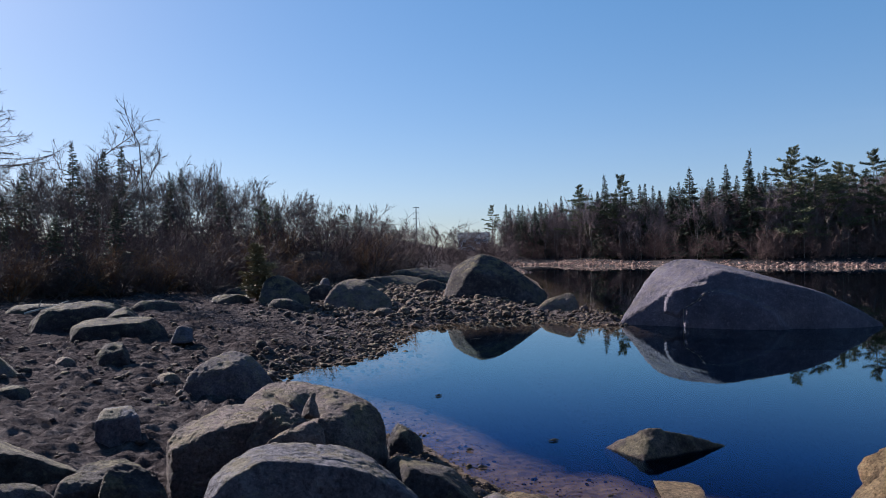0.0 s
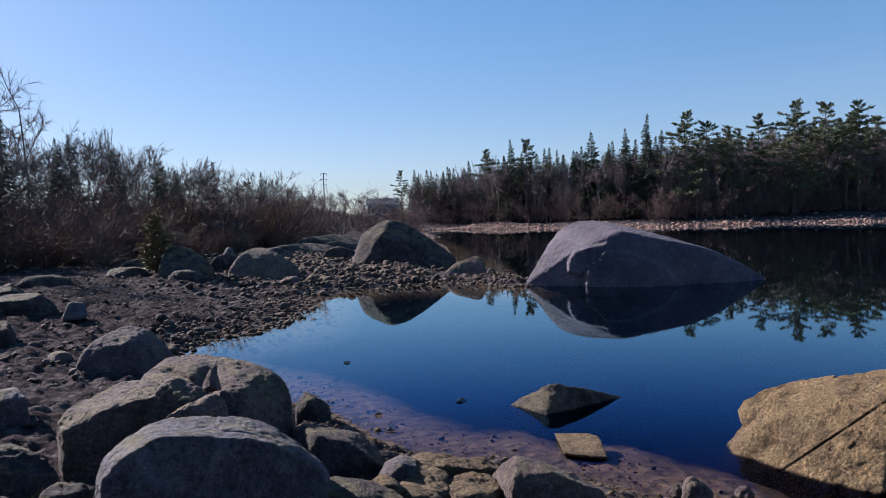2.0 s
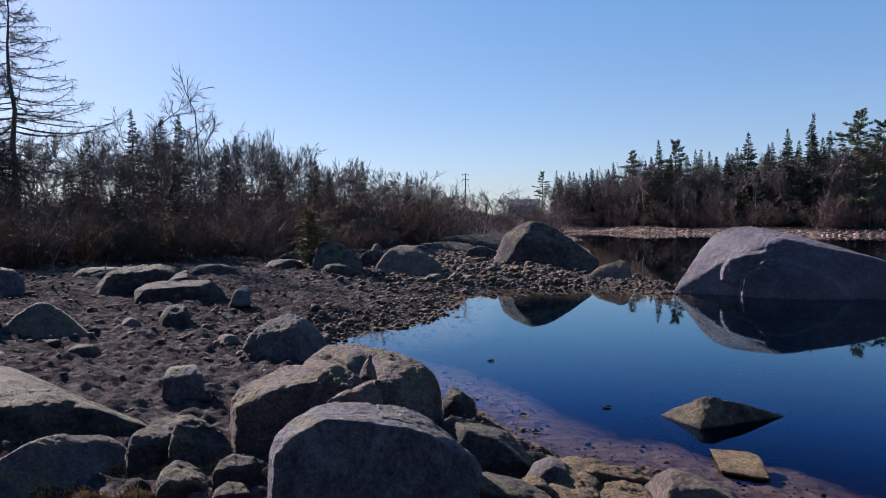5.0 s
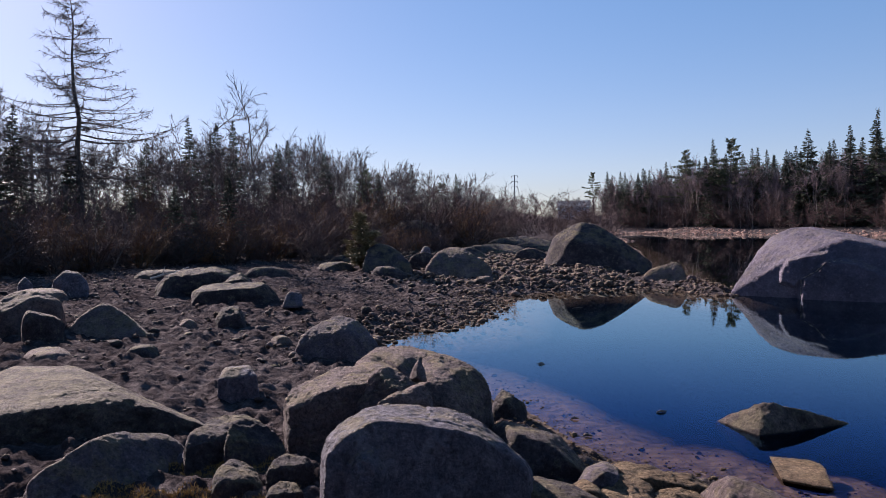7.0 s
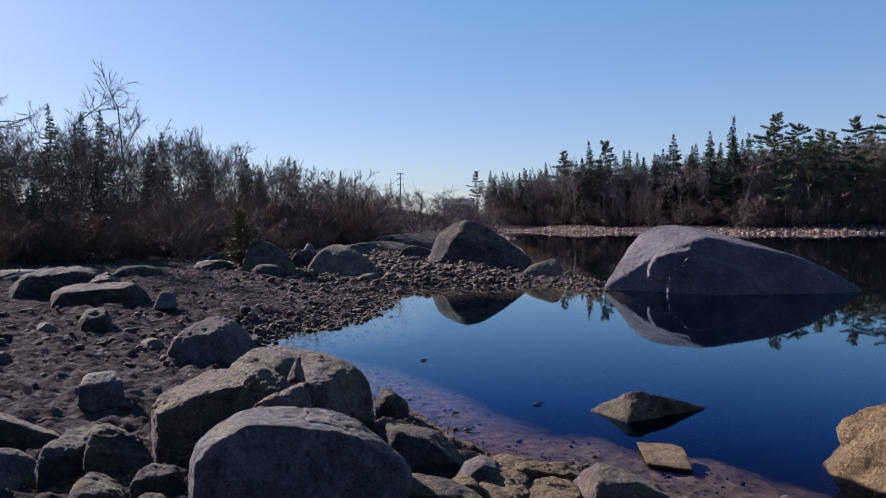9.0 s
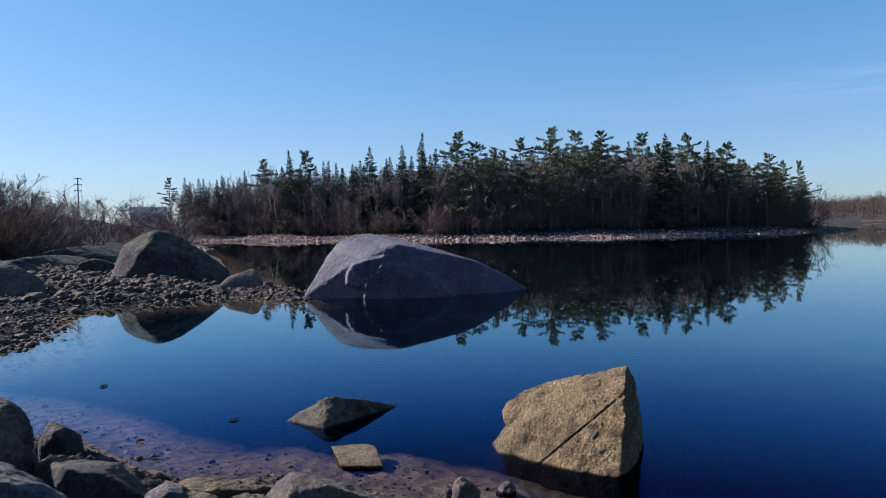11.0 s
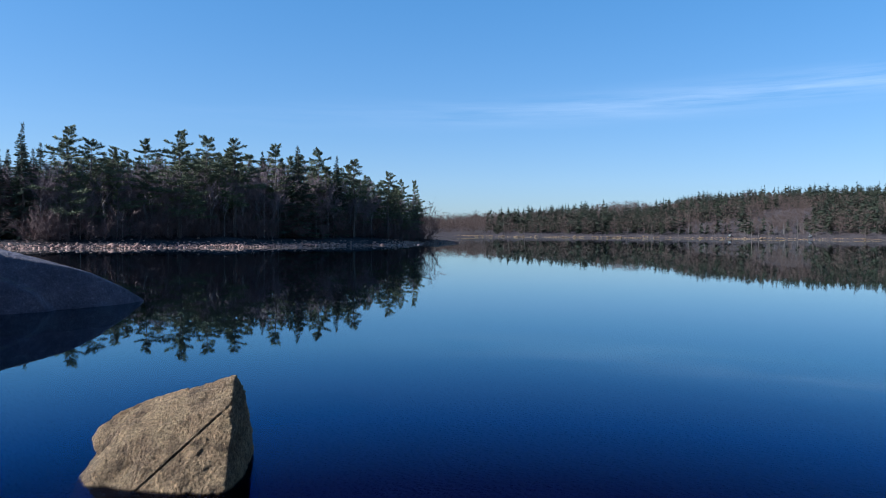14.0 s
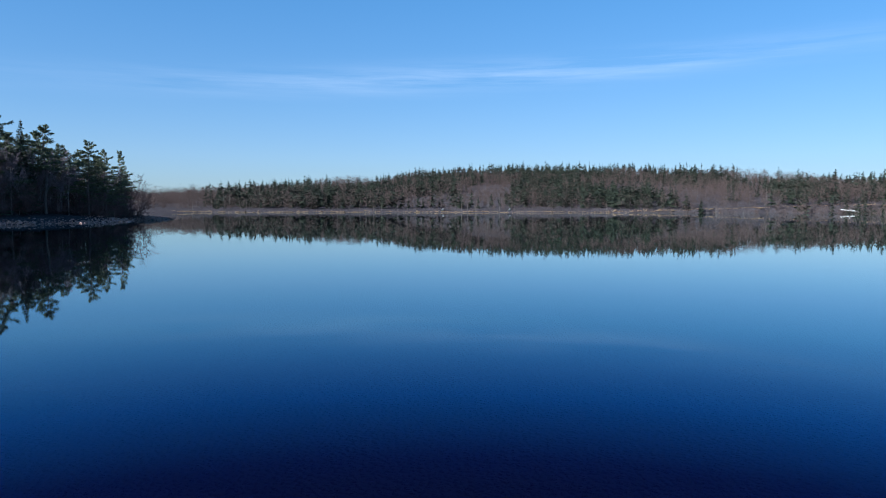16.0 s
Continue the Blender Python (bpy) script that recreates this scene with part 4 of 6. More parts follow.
boulder("boulder", "dark rough boulder beside a granite slab", M_GRANITE, ring([(-27.4, 5.05, 0.1), (-28.3, 4.9, 0.1), (-30, 4.5, 0.1), (-33, 4.15, 0.1), (-39, 4.15, 0.1), (-39, 5.3, 0.1), (-28, 5.5, 0.1)]) + [
    pe(-38, 4.5, -17), pe(-36, 4.6, -15.6), pe(-34.5, 4.7, -15.1), pe(-32.8, 4.9, -14.5), pe(-31, 5.0, -14.7), pe(-28.3, 5.15, -15.2), pe(-26.7, 5.15, -15.9), pe(-26.5, 5.1, -16.9)], sharp=17, rough=0.04, seed=32.0, chips=5, level=7, relief=0.018)
# shade over this cluster is put into the colour by darker stone
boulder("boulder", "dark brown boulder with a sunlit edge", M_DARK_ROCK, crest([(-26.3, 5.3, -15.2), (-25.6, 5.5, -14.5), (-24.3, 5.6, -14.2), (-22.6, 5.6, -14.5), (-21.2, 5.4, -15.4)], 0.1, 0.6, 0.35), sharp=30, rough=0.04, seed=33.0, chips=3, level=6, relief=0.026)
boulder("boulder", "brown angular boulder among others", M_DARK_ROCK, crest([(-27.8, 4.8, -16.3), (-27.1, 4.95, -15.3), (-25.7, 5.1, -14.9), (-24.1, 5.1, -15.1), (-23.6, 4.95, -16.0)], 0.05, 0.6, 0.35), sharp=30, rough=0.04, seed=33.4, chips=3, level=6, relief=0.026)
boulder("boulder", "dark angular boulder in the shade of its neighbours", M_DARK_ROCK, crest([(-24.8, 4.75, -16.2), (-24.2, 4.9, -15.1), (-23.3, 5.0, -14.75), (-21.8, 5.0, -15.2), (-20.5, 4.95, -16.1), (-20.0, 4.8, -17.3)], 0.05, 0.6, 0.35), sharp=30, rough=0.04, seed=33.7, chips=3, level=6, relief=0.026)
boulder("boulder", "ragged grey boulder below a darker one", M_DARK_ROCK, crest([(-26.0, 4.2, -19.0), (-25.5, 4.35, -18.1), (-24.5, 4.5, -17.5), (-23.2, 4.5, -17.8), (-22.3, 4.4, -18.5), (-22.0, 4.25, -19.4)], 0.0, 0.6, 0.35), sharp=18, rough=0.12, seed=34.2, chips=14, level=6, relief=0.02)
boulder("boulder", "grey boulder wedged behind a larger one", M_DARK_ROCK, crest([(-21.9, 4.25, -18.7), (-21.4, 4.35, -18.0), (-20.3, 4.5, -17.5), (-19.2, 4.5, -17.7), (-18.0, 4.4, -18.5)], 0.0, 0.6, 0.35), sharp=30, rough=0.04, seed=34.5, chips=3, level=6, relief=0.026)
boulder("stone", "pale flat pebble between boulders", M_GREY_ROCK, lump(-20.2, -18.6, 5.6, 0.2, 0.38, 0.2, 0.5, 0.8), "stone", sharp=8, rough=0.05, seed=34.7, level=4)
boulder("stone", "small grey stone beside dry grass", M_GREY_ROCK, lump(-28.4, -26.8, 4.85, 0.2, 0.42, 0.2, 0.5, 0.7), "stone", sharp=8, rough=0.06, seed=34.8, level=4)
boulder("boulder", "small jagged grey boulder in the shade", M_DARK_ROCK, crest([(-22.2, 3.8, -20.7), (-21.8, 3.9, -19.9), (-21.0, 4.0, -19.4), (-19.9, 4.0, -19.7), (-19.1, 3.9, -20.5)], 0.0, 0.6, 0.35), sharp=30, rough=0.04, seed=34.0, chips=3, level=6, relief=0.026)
boulder("stone", "blocky grey stone sunk in dry mud", M_GREY_ROCK, ring([(-24.8, 6.6, 0.2), (-21.6, 6.6, 0.2), (-21.5, 7.0, 0.2), (-24.6, 7.05, 0.2)]) + [
    pe(-24.7, 6.62, -11.7), pe(-23.9, 6.75, -11.0), pe(-22.5, 6.75, -10.9), pe(-21.7, 6.62, -11.6), pe(-24, 7, -10.8), pe(-22.2, 7, -10.8)], "stone", sharp=14, rough=0.05, seed=35.0, chips=6, level=6)
boulder("boulder", "brown domed boulder on the upper beach", M_BROWN_ROCK, ring([(-34.8, 11.0, 0.2), (-32, 10.6, 0.2), (-28.2, 10.3, 0.2), (-29, 11.6, 0.3), (-34, 12.3, 0.3)]) + [
    pe(-34.3, 11.2, -7.0), pe(-33.4, 11.2, -6.1), pe(-32.3, 11.3, -5.45), pe(-31.4, 11.2, -5.6), pe(-30.5, 11.0, -6.6), pe(-29, 10.7, -7.9), pe(-32, 12, -5.7)], sharp=10, rough=0.05, seed=36.0, chips=8)
boulder("boulder", "small brown boulder on dry mud", M_BROWN_ROCK, lump(-37.5, -34.0, 8.8, 0.2, 0.55, 0.8, 0.45, 0.6), level=6, sharp=8, rough=0.08, seed=37.0, chips=10)
boulder("boulder", "long dark flat-topped rock on the beach with a raised hump", M_DARK_ROCK, crag([(-25.8, 14.4, -5.0), (-25.2, 14.6, -4.6), (-24.2, 14.7, -4.45), (-22.5, 14.7, -4.5), (-20.4, 14.6, -4.5), (-19.4, 14.4, -5.3)], 14.0, 0.25, 0.5, 1.0), sharp=24, rough=0.06, seed=38.0, chips=6, level=6, relief=0.03,
    humps=[crag([(-23.7, 15.0, -4.6), (-23.0, 15.2, -3.95), (-22.1, 15.2, -3.75), (-21.3, 15.1, -4.3), (-20.8, 15.0, -4.8)], 14.6, 0.25, 0.4, 0.6)])
boulder("boulder", "broad dark boulder behind a flat rock", M_DARK_ROCK, crag([(-28.4, 15.6, -4.6), (-28.0, 15.7, -3.7), (-26.4, 15.9, -3.2), (-24.1, 15.9, -3.0), (-22.6, 15.8, -3.4), (-21.6, 15.7, -4.3)], 15.3, 0.25, 0.7, 1.2), sharp=16, rough=0.08, seed=38.6, chips=10, level=6, relief=0.03)
boulder("boulder", "long low brown boulder on the upper beach", M_BROWN_ROCK, crag([(-39.0, 11.5, -5.2), (-38.1, 11.6, -4.45), (-37.2, 11.7, -4.2), (-35.7, 11.6, -4.5), (-34.4, 11.5, -5.4)], 11.2, 0.2, 0.7, 0.9), sharp=18, rough=0.07, seed=38.8, chips=8, level=6, relief=0.02)
boulder("boulder", "dark broken rock beside a domed boulder", M_DARK_ROCK, crag([(-37.2, 10.5, -6.5), (-36.8, 10.6, -5.55), (-35.5, 10.6, -5.8), (-34.6, 10.5, -6.8)], 10.3, 0.2, 0.5, 0.5), sharp=22, rough=0.1, seed=38.9, chips=10, level=5)
boulder("stone", "pale-topped stone below the brush", M_GREY_ROCK, crag([(-35.0, 16.0, -3.7), (-34.2, 16.1, -3.0), (-33.4, 16.1, -3.1), (-32.8, 16.0, -3.8)], 15.8, 0.3, 0.3, 0.5), "stone", sharp=22, rough=0.08, seed=39.2, chips=8, level=5)
boulder("stone", "pale stone at the brush edge", M_GREY_ROCK, crag([(-37.2, 16.0, -3.9), (-36.7, 16.1, -3.2), (-36.2, 16.0, -3.9)], 15.8, 0.3, 0.3, 0.4), "stone", sharp=22, rough=0.08, seed=39.4, chips=8, level=5)
boulder("boulder", "low dark boulder sunk in mud", M_DARK_ROCK, crag([(-24.2, 11.8, -7.1), (-23.6, 12.0, -6.2), (-22.4, 12.0, -6.25), (-22.0, 11.9, -7.0)], 11.6, 0.2, 0.5, 0.5), sharp=18, rough=0.08, seed=39.6, chips=8, level=5)
boulder("stone", "pale split stone catching the sun", M_GREY_ROCK, ring([
    (-19.2, 13.2, 0.35), (-17.6, 13.2, 0.35), (-17.4, 13.8, 0.35), (-19, 13.8, 0.35), (-18.6, 13.5, 0.66), (-17.6, 13.5, 0.62)]), "stone", sharp=12, rough=0.1,
    seed=39.0, level=4)
boulder("boulder", "half-buried brown boulder below the brush", M_BROWN_ROCK, lump(-38.2, -33.8, 14.8, 0.3, 0.78, 1.3, 0.5, 0.6), level=6, sharp=8, rough=0.09, seed=40.0, chips=10)

for k, (a0, a1, dist, low, high, deep) in enumerate((
        (25.7, 28.4, 4.3, -0.12, 0.13, 0.22), (27.4, 30.2, 4.55, -0.12, 0.17, 0.24), (29.7, 30.9, 4.45, -0.12, 0.09, 0.12), (30.8, 33.1, 4.4, -0.12, 0.08, 0.2),
        (31.3, 33.1, 4.85, -0.12, 0.07, 0.14), (22.8, 24.6, 4.05, -0.12, 0.09, 0.2), (26.6, 28.0, 4.75, -0.12, 0.08, 0.14), (33.0, 34.2, 4.55, -0.12, 0.05, 0.12))):
    boulder("stone", "small rough stone standing in shallow water", M_BROWN_ROCK, lump(a0, a1, dist, low, high, deep, 0.4 + 0.05 * k, 0.5), "stone", "stones in the shallows",
            sharp=24, rough=0.24, seed=50.0 + k, level=5, chips=14, relief=0.02)
for k, (a0, a1, dist, high, deep) in enumerate((
        (-41, -36, 12.5, 0.22, 0.9), (-30, -25, 19, 0.22, 1.2), (-27, -25.5, 11.5, 0.14, 0.4), (-22, -18.0, 19, 0.25, 1.0), (-20.5, -18.4, 10.2, 0.14, 0.5),
        (-31.0, -28.3, 9.1, 0.13, 0.5), (-36, -32, 23, 0.3, 1.1), (-16.4, -13, 21, 0.28, 1.0))):
    cx, cy = polar((a0 + a1) / 2, dist)
    g0 = float(land(np.array([cx]), np.array([cy]))[0])
    boulder("boulder", "low rough brown rock sunk in dry mud", (M_BROWN_ROCK, M_DARK_ROCK)[k % 2], lump(a0, a1, dist, g0 - 0.25, g0 + high, deep, 0.35 + 0.03 * k, 0.55), "boulder",
            "low rocks on the beach", sharp=9, rough=0.14, seed=70.0 + k, level=4, chips=14)


# ---------------------------------------------------------------- stones
rng = np.random.default_rng(7)


def stone_batch(n, level, seed):
    """Worn pebble shapes of unit size."""
    g = np.random.default_rng(seed)
    shapes = []
    d, f = ico(level)
    for k in range(n):
        normals = g.normal(size=(9, 3))
        normals /= np.linalg.norm(normals, axis=1)[:, None]
        h = g.uniform(0.6, 1.05, 9)
        lean = np.clip(d @ normals.T / h, 0, None)
        v = d / np.maximum((lean ** 16).sum(1) ** (1 / 16), 0.8)[:, None]
        shapes.append(v * np.array([1, g.uniform(0.6, 0.95), g.uniform(0.4, 0.75)]))
    return shapes, f


def scatter_points(count, az_range, r_range, keep, g):
    """Places drawn evenly over a fan of ground, thinned by keep(x, y, distance from the shore)."""
    a = np.radians(g.uniform(*az_range, count))
    r = np.sqrt(g.uniform(r_range[0] ** 2, r_range[1] ** 2, count))
    x, y = r * np.sin(a), r * np.cos(a)
    d = shore_distance(x, y)
    ok = g.uniform(0, 1, count) < keep(x, y, d)
    return x[ok], y[ok], d[ok]


def strew(name, label, mat, x, y, sizes, shapes, faces, sink=0.2):
    """Many uncounted stones in one mesh."""
    z = land(x, y)
    vs, fs, base = [], [], 0
    for i in range(len(x)):
        s = shapes[i % len(shapes)] * sizes[i]
        t = rng.uniform(0, 2 * math.pi)
        c, q = math.cos(t), math.sin(t)
        v = np.stack([s[:, 0] * c - s[:, 1] * q + x[i], s[:, 0] * q + s[:, 1] * c + y[i], s[:, 2] + z[i] + sizes[i] * sink], 1)
        vs.append(v)
        fs.append(faces + base)
        base += len(v)
    ob = part(name, np.concatenate(vs), np.concatenate(fs), mat, smooth=True)
    return tagged(ob, label, "stones", kind="stuff")


SMALL, SMALL_F = stone_batch(14, 1, 3)
ROUND, ROUND_F = stone_batch(14, 2, 4)
# pebbles along the water's edge and over the bar
x, y, d = scatter_points(90000, (-30, 32), (3.6, 24), lambda x, y, d: np.exp(-np.abs(d - 0.25) / 0.5) * np.where(np.hypot(x, y) > 9, 0.42, 0.0), rng)
strew("pebbles", "reddish-brown pebbles along the water's edge", M_RED_ROCK, x, y, rng.gamma(2.0, 0.014, len(x)) + 0.016, SMALL, SMALL_F)
x, y, d = scatter_points(26000, (-8, 32), (3.4, 9), lambda x, y, d: np.exp(-np.abs(d - 0.35) / 0.35) * 0.6, rng)
strew("gravel", "fine tan gravel along the near water's edge", M_TAN_ROCK, x, y, rng.gamma(1.6, 0.004, len(x)) + 0.006, SMALL, SMALL_F)
x, y, d = scatter_points(15000, (-42, 16), (3.0, 34), lambda x, y, d: np.where(d > 0.2, np.where(np.hypot(x, y) < 9, 0.22, 0.5), 0.0), rng)
strew("scattered_stones", "small brown stones strewn over dry mud", M_BROWN_ROCK, x, y, (rng.gamma(1.5, 0.013, len(x)) + 0.012) * np.clip(np.hypot(x, y) / 9, 0.4, 1), SMALL, SMALL_F)
# the stony strip below the woods across the water
x, y, d = scatter_points(110000, (7, 58), (60, 110), lambda x, y, d: np.exp(-np.abs(d - 0.9) / 1.0) * 0.95, rng)
strew("shore_stones", "pale broken stones along the wooded point", M_SHORE_ROCK, x, y, rng.gamma(1.8, 0.036, len(x)) + 0.036, SMALL, SMALL_F)
x, y, d = scatter_points(70000, (57, 116), (215, 290), lambda x, y, d: 0.75 * np.exp(-np.abs(d - 1.4) / 1.0), rng)
strew("far_shore_stones", "pale tan stones along the far shore", M_TAN_ROCK, x, y, rng.gamma(2.0, 0.07, len(x)) + 0.08, SMALL, SMALL_F)
# rubble over the upper beach
x, y, d = scatter_points(3600, (-46, -2), (8.5, 32), lambda x, y, d: np.clip(0.75 * value_noise(x * 0.55, y * 0.55, 41) + 0.15, 0, 1) * (d > 0.6), rng)
strew("beach_rubble", "dark rubble half sunk in dry mud", M_DARK_ROCK, x, y, rng.gamma(1.6, 0.022, len(x)) + 0.022, SMALL, SMALL_F, 0.0)

x, y, d = scatter_points(9000, (-9, 9), (19, 31), lambda x, y, d: np.where(d > 0.1, 0.3, 0.0), rng)
strew("bar_rubble", "reddish broken rubble over the stony bar", M_RED_ROCK, x, y, rng.gamma(1.8, 0.03, len(x)) + 0.03, SMALL, SMALL_F, 0.1)

# larger stones that can be counted
stone_meshes = [mesh_from("stone", s, ROUND_F, (M_BROWN_ROCK, M_RED_ROCK, M_GRANITE, M_DARK_ROCK)[k % 4], True) for k, s in enumerate(ROUND)]
x, y, d = scatter_points(4000, (-30, 22), (9, 26), lambda x, y, d: np.exp(-np.abs(d - 0.9) / 1.6) * np.where((d > -0.25) & (np.hypot(x, y) > 11), 0.30, 0.0), rng)
x2, y2, d2 = scatter_points(420, (-40, 30), (4.2, 24), lambda x, y, d: np.where((d > 0.5) & (np.hypot(x, y) > 6), 0.30, 0.0), rng)
x, y = np.concatenate([x[:230], x2[:16]]), np.concatenate([y[:230], y2[:16]])
for i, z in enumerate(land(x, y)):
    ob = new("stone", stone_meshes[i % len(stone_meshes)])
    s = float(rng.gamma(2.2, 0.02) + 0.035) * min(1.0, math.hypot(x[i], y[i]) / 12)
    ob.location = (x[i], y[i], z + 0.2 * s)
    ob.rotation_euler = (float(rng.uniform(-0.2, 0.2)), float(rng.uniform(-0.2, 0.2)), float(rng.uniform(0, 6.28)))
    ob.scale = (s, s * float(rng.uniform(0.8, 1.1)), s * float(rng.uniform(0.8, 1.2)))
    tagged(ob, ("brown shore stone on mud", "reddish shore stone near the water", "grey granite shore stone", "dark wet shore stone")[i % 4], "stone", "shore stones")


# ---------------------------------------------------------------- trees
def sprays(base, way, length, width, g):
    """Thin leaf-like triangles from base along way."""
    side = np.cross(way, g.normal(size=way.shape))
    side /= np.linalg.norm(side, axis=1)[:, None] + 1e-9
    tip = base + way * length[:, None]
    return np.stack([base - side * width[:, None], base + side * width[:, None], tip], 1)


def wobbly_trunk(h, r, g, lean=0.02, steps=6):
    heap = Heap()
    pts = [np.array([0, 0, -0.3])] + [np.array([g.normal(0, lean * h), g.normal(0, lean * h), h * k / steps]) for k in range(1, steps + 1)]
    heap.tube(pts, [r * (1 - 0.92 * k / steps) for k in range(steps + 1)], 7)
    return heap, np.array(pts)


def on_trunk(pts, z):
    return np.array([np.interp(z, pts[:, 2], pts[:, 0]), np.interp(z, pts[:, 2], pts[:, 1]), z])


def bough(crown, a, out, reach, droop, lift, n, long, wide, g):
    """A drooping bough: flat needle sprays to both sides of a curved line from a, hanging a little."""
    side = np.array([-out[1], out[0], 0.0])
    s = np.sqrt(g.uniform(0.02, 1, n))
    base = a + np.outer(s * reach, out)
    base[:, 2] += reach * (lift * s * s - droop * s)
    hand = np.where(np.arange(n) % 2, 1.0, -1.0) * g.uniform(0.3, 1.1, n)
    way = unit(out + np.outer(hand, side) + np.array([0, 0, -0.3]) + g.normal(0, 0.25, (n, 3)))
    across = unit(np.cross(way, np.array([0, 0, 1.0]) + g.normal(0, 0.45, (n, 3))))
    size = long * g.uniform(0.6, 1.2, n) * (1.1 - 0.6 * s)
    crown.tris(np.stack([base - across * wide, base + across * wide, base + way * size[:, None]], 1))


def spruce(g, h=10.0, full=0.17, bottom=0.06):
    """A pointed spire of drooping tiers with gaps between them."""
    trunk, pts = wobbly_trunk(h, 0.012 * h + 0.03, g, 0.005)
    crown = Heap()
    z = bottom * h
    while z < h * 0.985:
        u = 1 - z / h
        tier = h * full * (u ** 1.0) * g.uniform(0.7, 1.12) + 0.06
        turn = g.uniform(0, 6.28)
        count = int(g.integers(6, 9)) if u > 0.12 else 5
        for k in range(count):
            t = turn + 2 * math.pi * k / count + g.normal(0, 0.2)
            rr = tier * g.uniform(0.6, 1.15)
            out = np.array([math.cos(t), math.sin(t), 0])
            bough(crown, on_trunk(pts, z + g.normal(0, 0.006 * h)), out, rr, 0.42 if u > 0.3 else 0.1, 0.2, 14 + int(22 * rr), 0.12 + 0.3 * min(rr, 1.4), 0.04 + 0.03 * min(rr, 1.4), g)
        z += h * g.uniform(0.018, 0.036) * (0.55 + 0.6 * u)
    top = on_trunk(pts, h * 0.95)
    crown.tris(sprays(np.repeat([top], 6, 0), unit(np.array([0, 0, 1]) + g.normal(0, 0.18, (6, 3))), np.full(6, 0.055 * h), np.full(6, 0.035), g))
    return trunk, crown, "spruce"


def pine(g, h=11.0, full=0.3, bottom=0.3):
    """A bare lower trunk, then level boughs in separate whorls, each a flat pad of needles swept up at its tip."""
    trunk, pts = wobbly_trunk(h, 0.012 * h + 0.05, g, 0.008)
    crown = Heap()
    for z in np.arange(0.12 * h, bottom * h, 0.05 * h):
        t = g.uniform(0, 6.28)
        a = on_trunk(pts, z)
        trunk.limb(a, a + np.array([math.cos(t), math.sin(t), g.uniform(-0.2, 0.2)]) * g.uniform(0.4, 1.3), 0.025, 0.008, 3)
    z = bottom * h
    while z < h * 0.985:
        u = 1 - (z / h - bottom) / (1 - bottom)
        reach = h * full * (0.12 + 0.88 * min(1.0, 1.5 * u) ** 0.8) * g.uniform(0.55, 1.1)
        turn = g.uniform(0, 6.28)
        count = int(g.integers(2, 5))
        for k in range(count):
            t = turn + 2 * math.pi * k / count + g.normal(0, 0.6)
            rr = reach * g.uniform(0.3, 1.3)
            out = np.array([math.cos(t), math.sin(t), 0])
            a = on_trunk(pts, z + g.normal(0, 0.006 * h))
            tip = a + out * rr + np.array([0, 0, rr * (g.uniform(0.0, 0.22) + max(0.0, 0.6 - 2.2 * u))])
            trunk.limb(a, tip, 0.022 + 0.008 * rr, 0.01, 3)
            side = np.array([-out[1], out[0], 0.0])
            n = 26 + int(52 * rr)
            s = 1 - 0.75 * g.uniform(0, 1, n) ** 1.3
            base = a + np.outer(s, tip - a) + np.outer(g.normal(0, 0.2, n) * rr * (1.15 - s) + g.normal(0, 0.07, n), side)
            base[:, 2] += g.normal(0.04, 0.07, n)
            way = unit(out * 0.6 + np.array([0, 0, 0.2 + max(0.0, 0.7 - 4 * u)]) + g.normal(0, 0.6, (n, 3)) * (1, 1, 0.4))
            crown.tris(sprays(base, way, g.uniform(0.22, 0.42, n) * (0.65 + 0.35 * min(1.0, 2.5 * u)), np.full(n, 0.04), g))
        z += h * g.uniform(0.024, 0.056) * (0.45 + 0.55 * min(1.0, 2 * u))
    return trunk, crown, "pine"


def bare_tree(g, h=9.0, spread=0.5, twigs=11, bole=0.4, fine=0.012, forks=(4, 5, 5)):
    trunk, crown = Heap(), Heap()
    tri = []

    def grow(p, way, length, r, depth):
        q = p + way * length
        bend = p + way * length * 0.5 + g.normal(0, 0.05 * length, 3)
        heap = trunk if depth < 2 else crown
        heap.limb(p, bend, r, r * 0.8, 5 if depth == 0 else 3)
        heap.limb(bend, q, r * 0.8, r * 0.55, 5 if depth == 0 else 3)
        if depth == 3:
            n = twigs
            s = g.uniform(0.15, 1, n)
            tri.append(sprays(p + (q - p) * s[:, None], unit(way + g.normal(0, 0.5, (n, 3)) + np.array([0, 0, 0.15])), g.uniform(0.25, 0.75, n) * 0.09 * h,
                              np.full(n, fine), g))
            return
        for k in range(forks[depth]):
            s = g.uniform(0.45, 1.0) if k else 1.0
            turn = unit(way + g.normal(0, spread + 0.14, 3) + np.array([0, 0, 0.14]))
            grow(p + (q - p) * s, turn, length * g.uniform(0.45, 0.72) if depth else length * g.uniform(0.5, 0.85) * 0.4 / bole, r * (0.62 - 0.12 * (k > 0)), depth + 1)

    grow(np.array([0, 0, -0.2]), unit(np.array([g.normal(0, 0.04), g.normal(0, 0.04), 1])), h * bole, 0.006 * h + 0.015, 0)
    crown.tris(np.concatenate(tri))
    top = max(v[:, 2].max() for v in crown.v)
    for heap in (trunk, crown):
        heap.v = [v * (h / top) for v in heap.v]
    return trunk, crown, "tree"


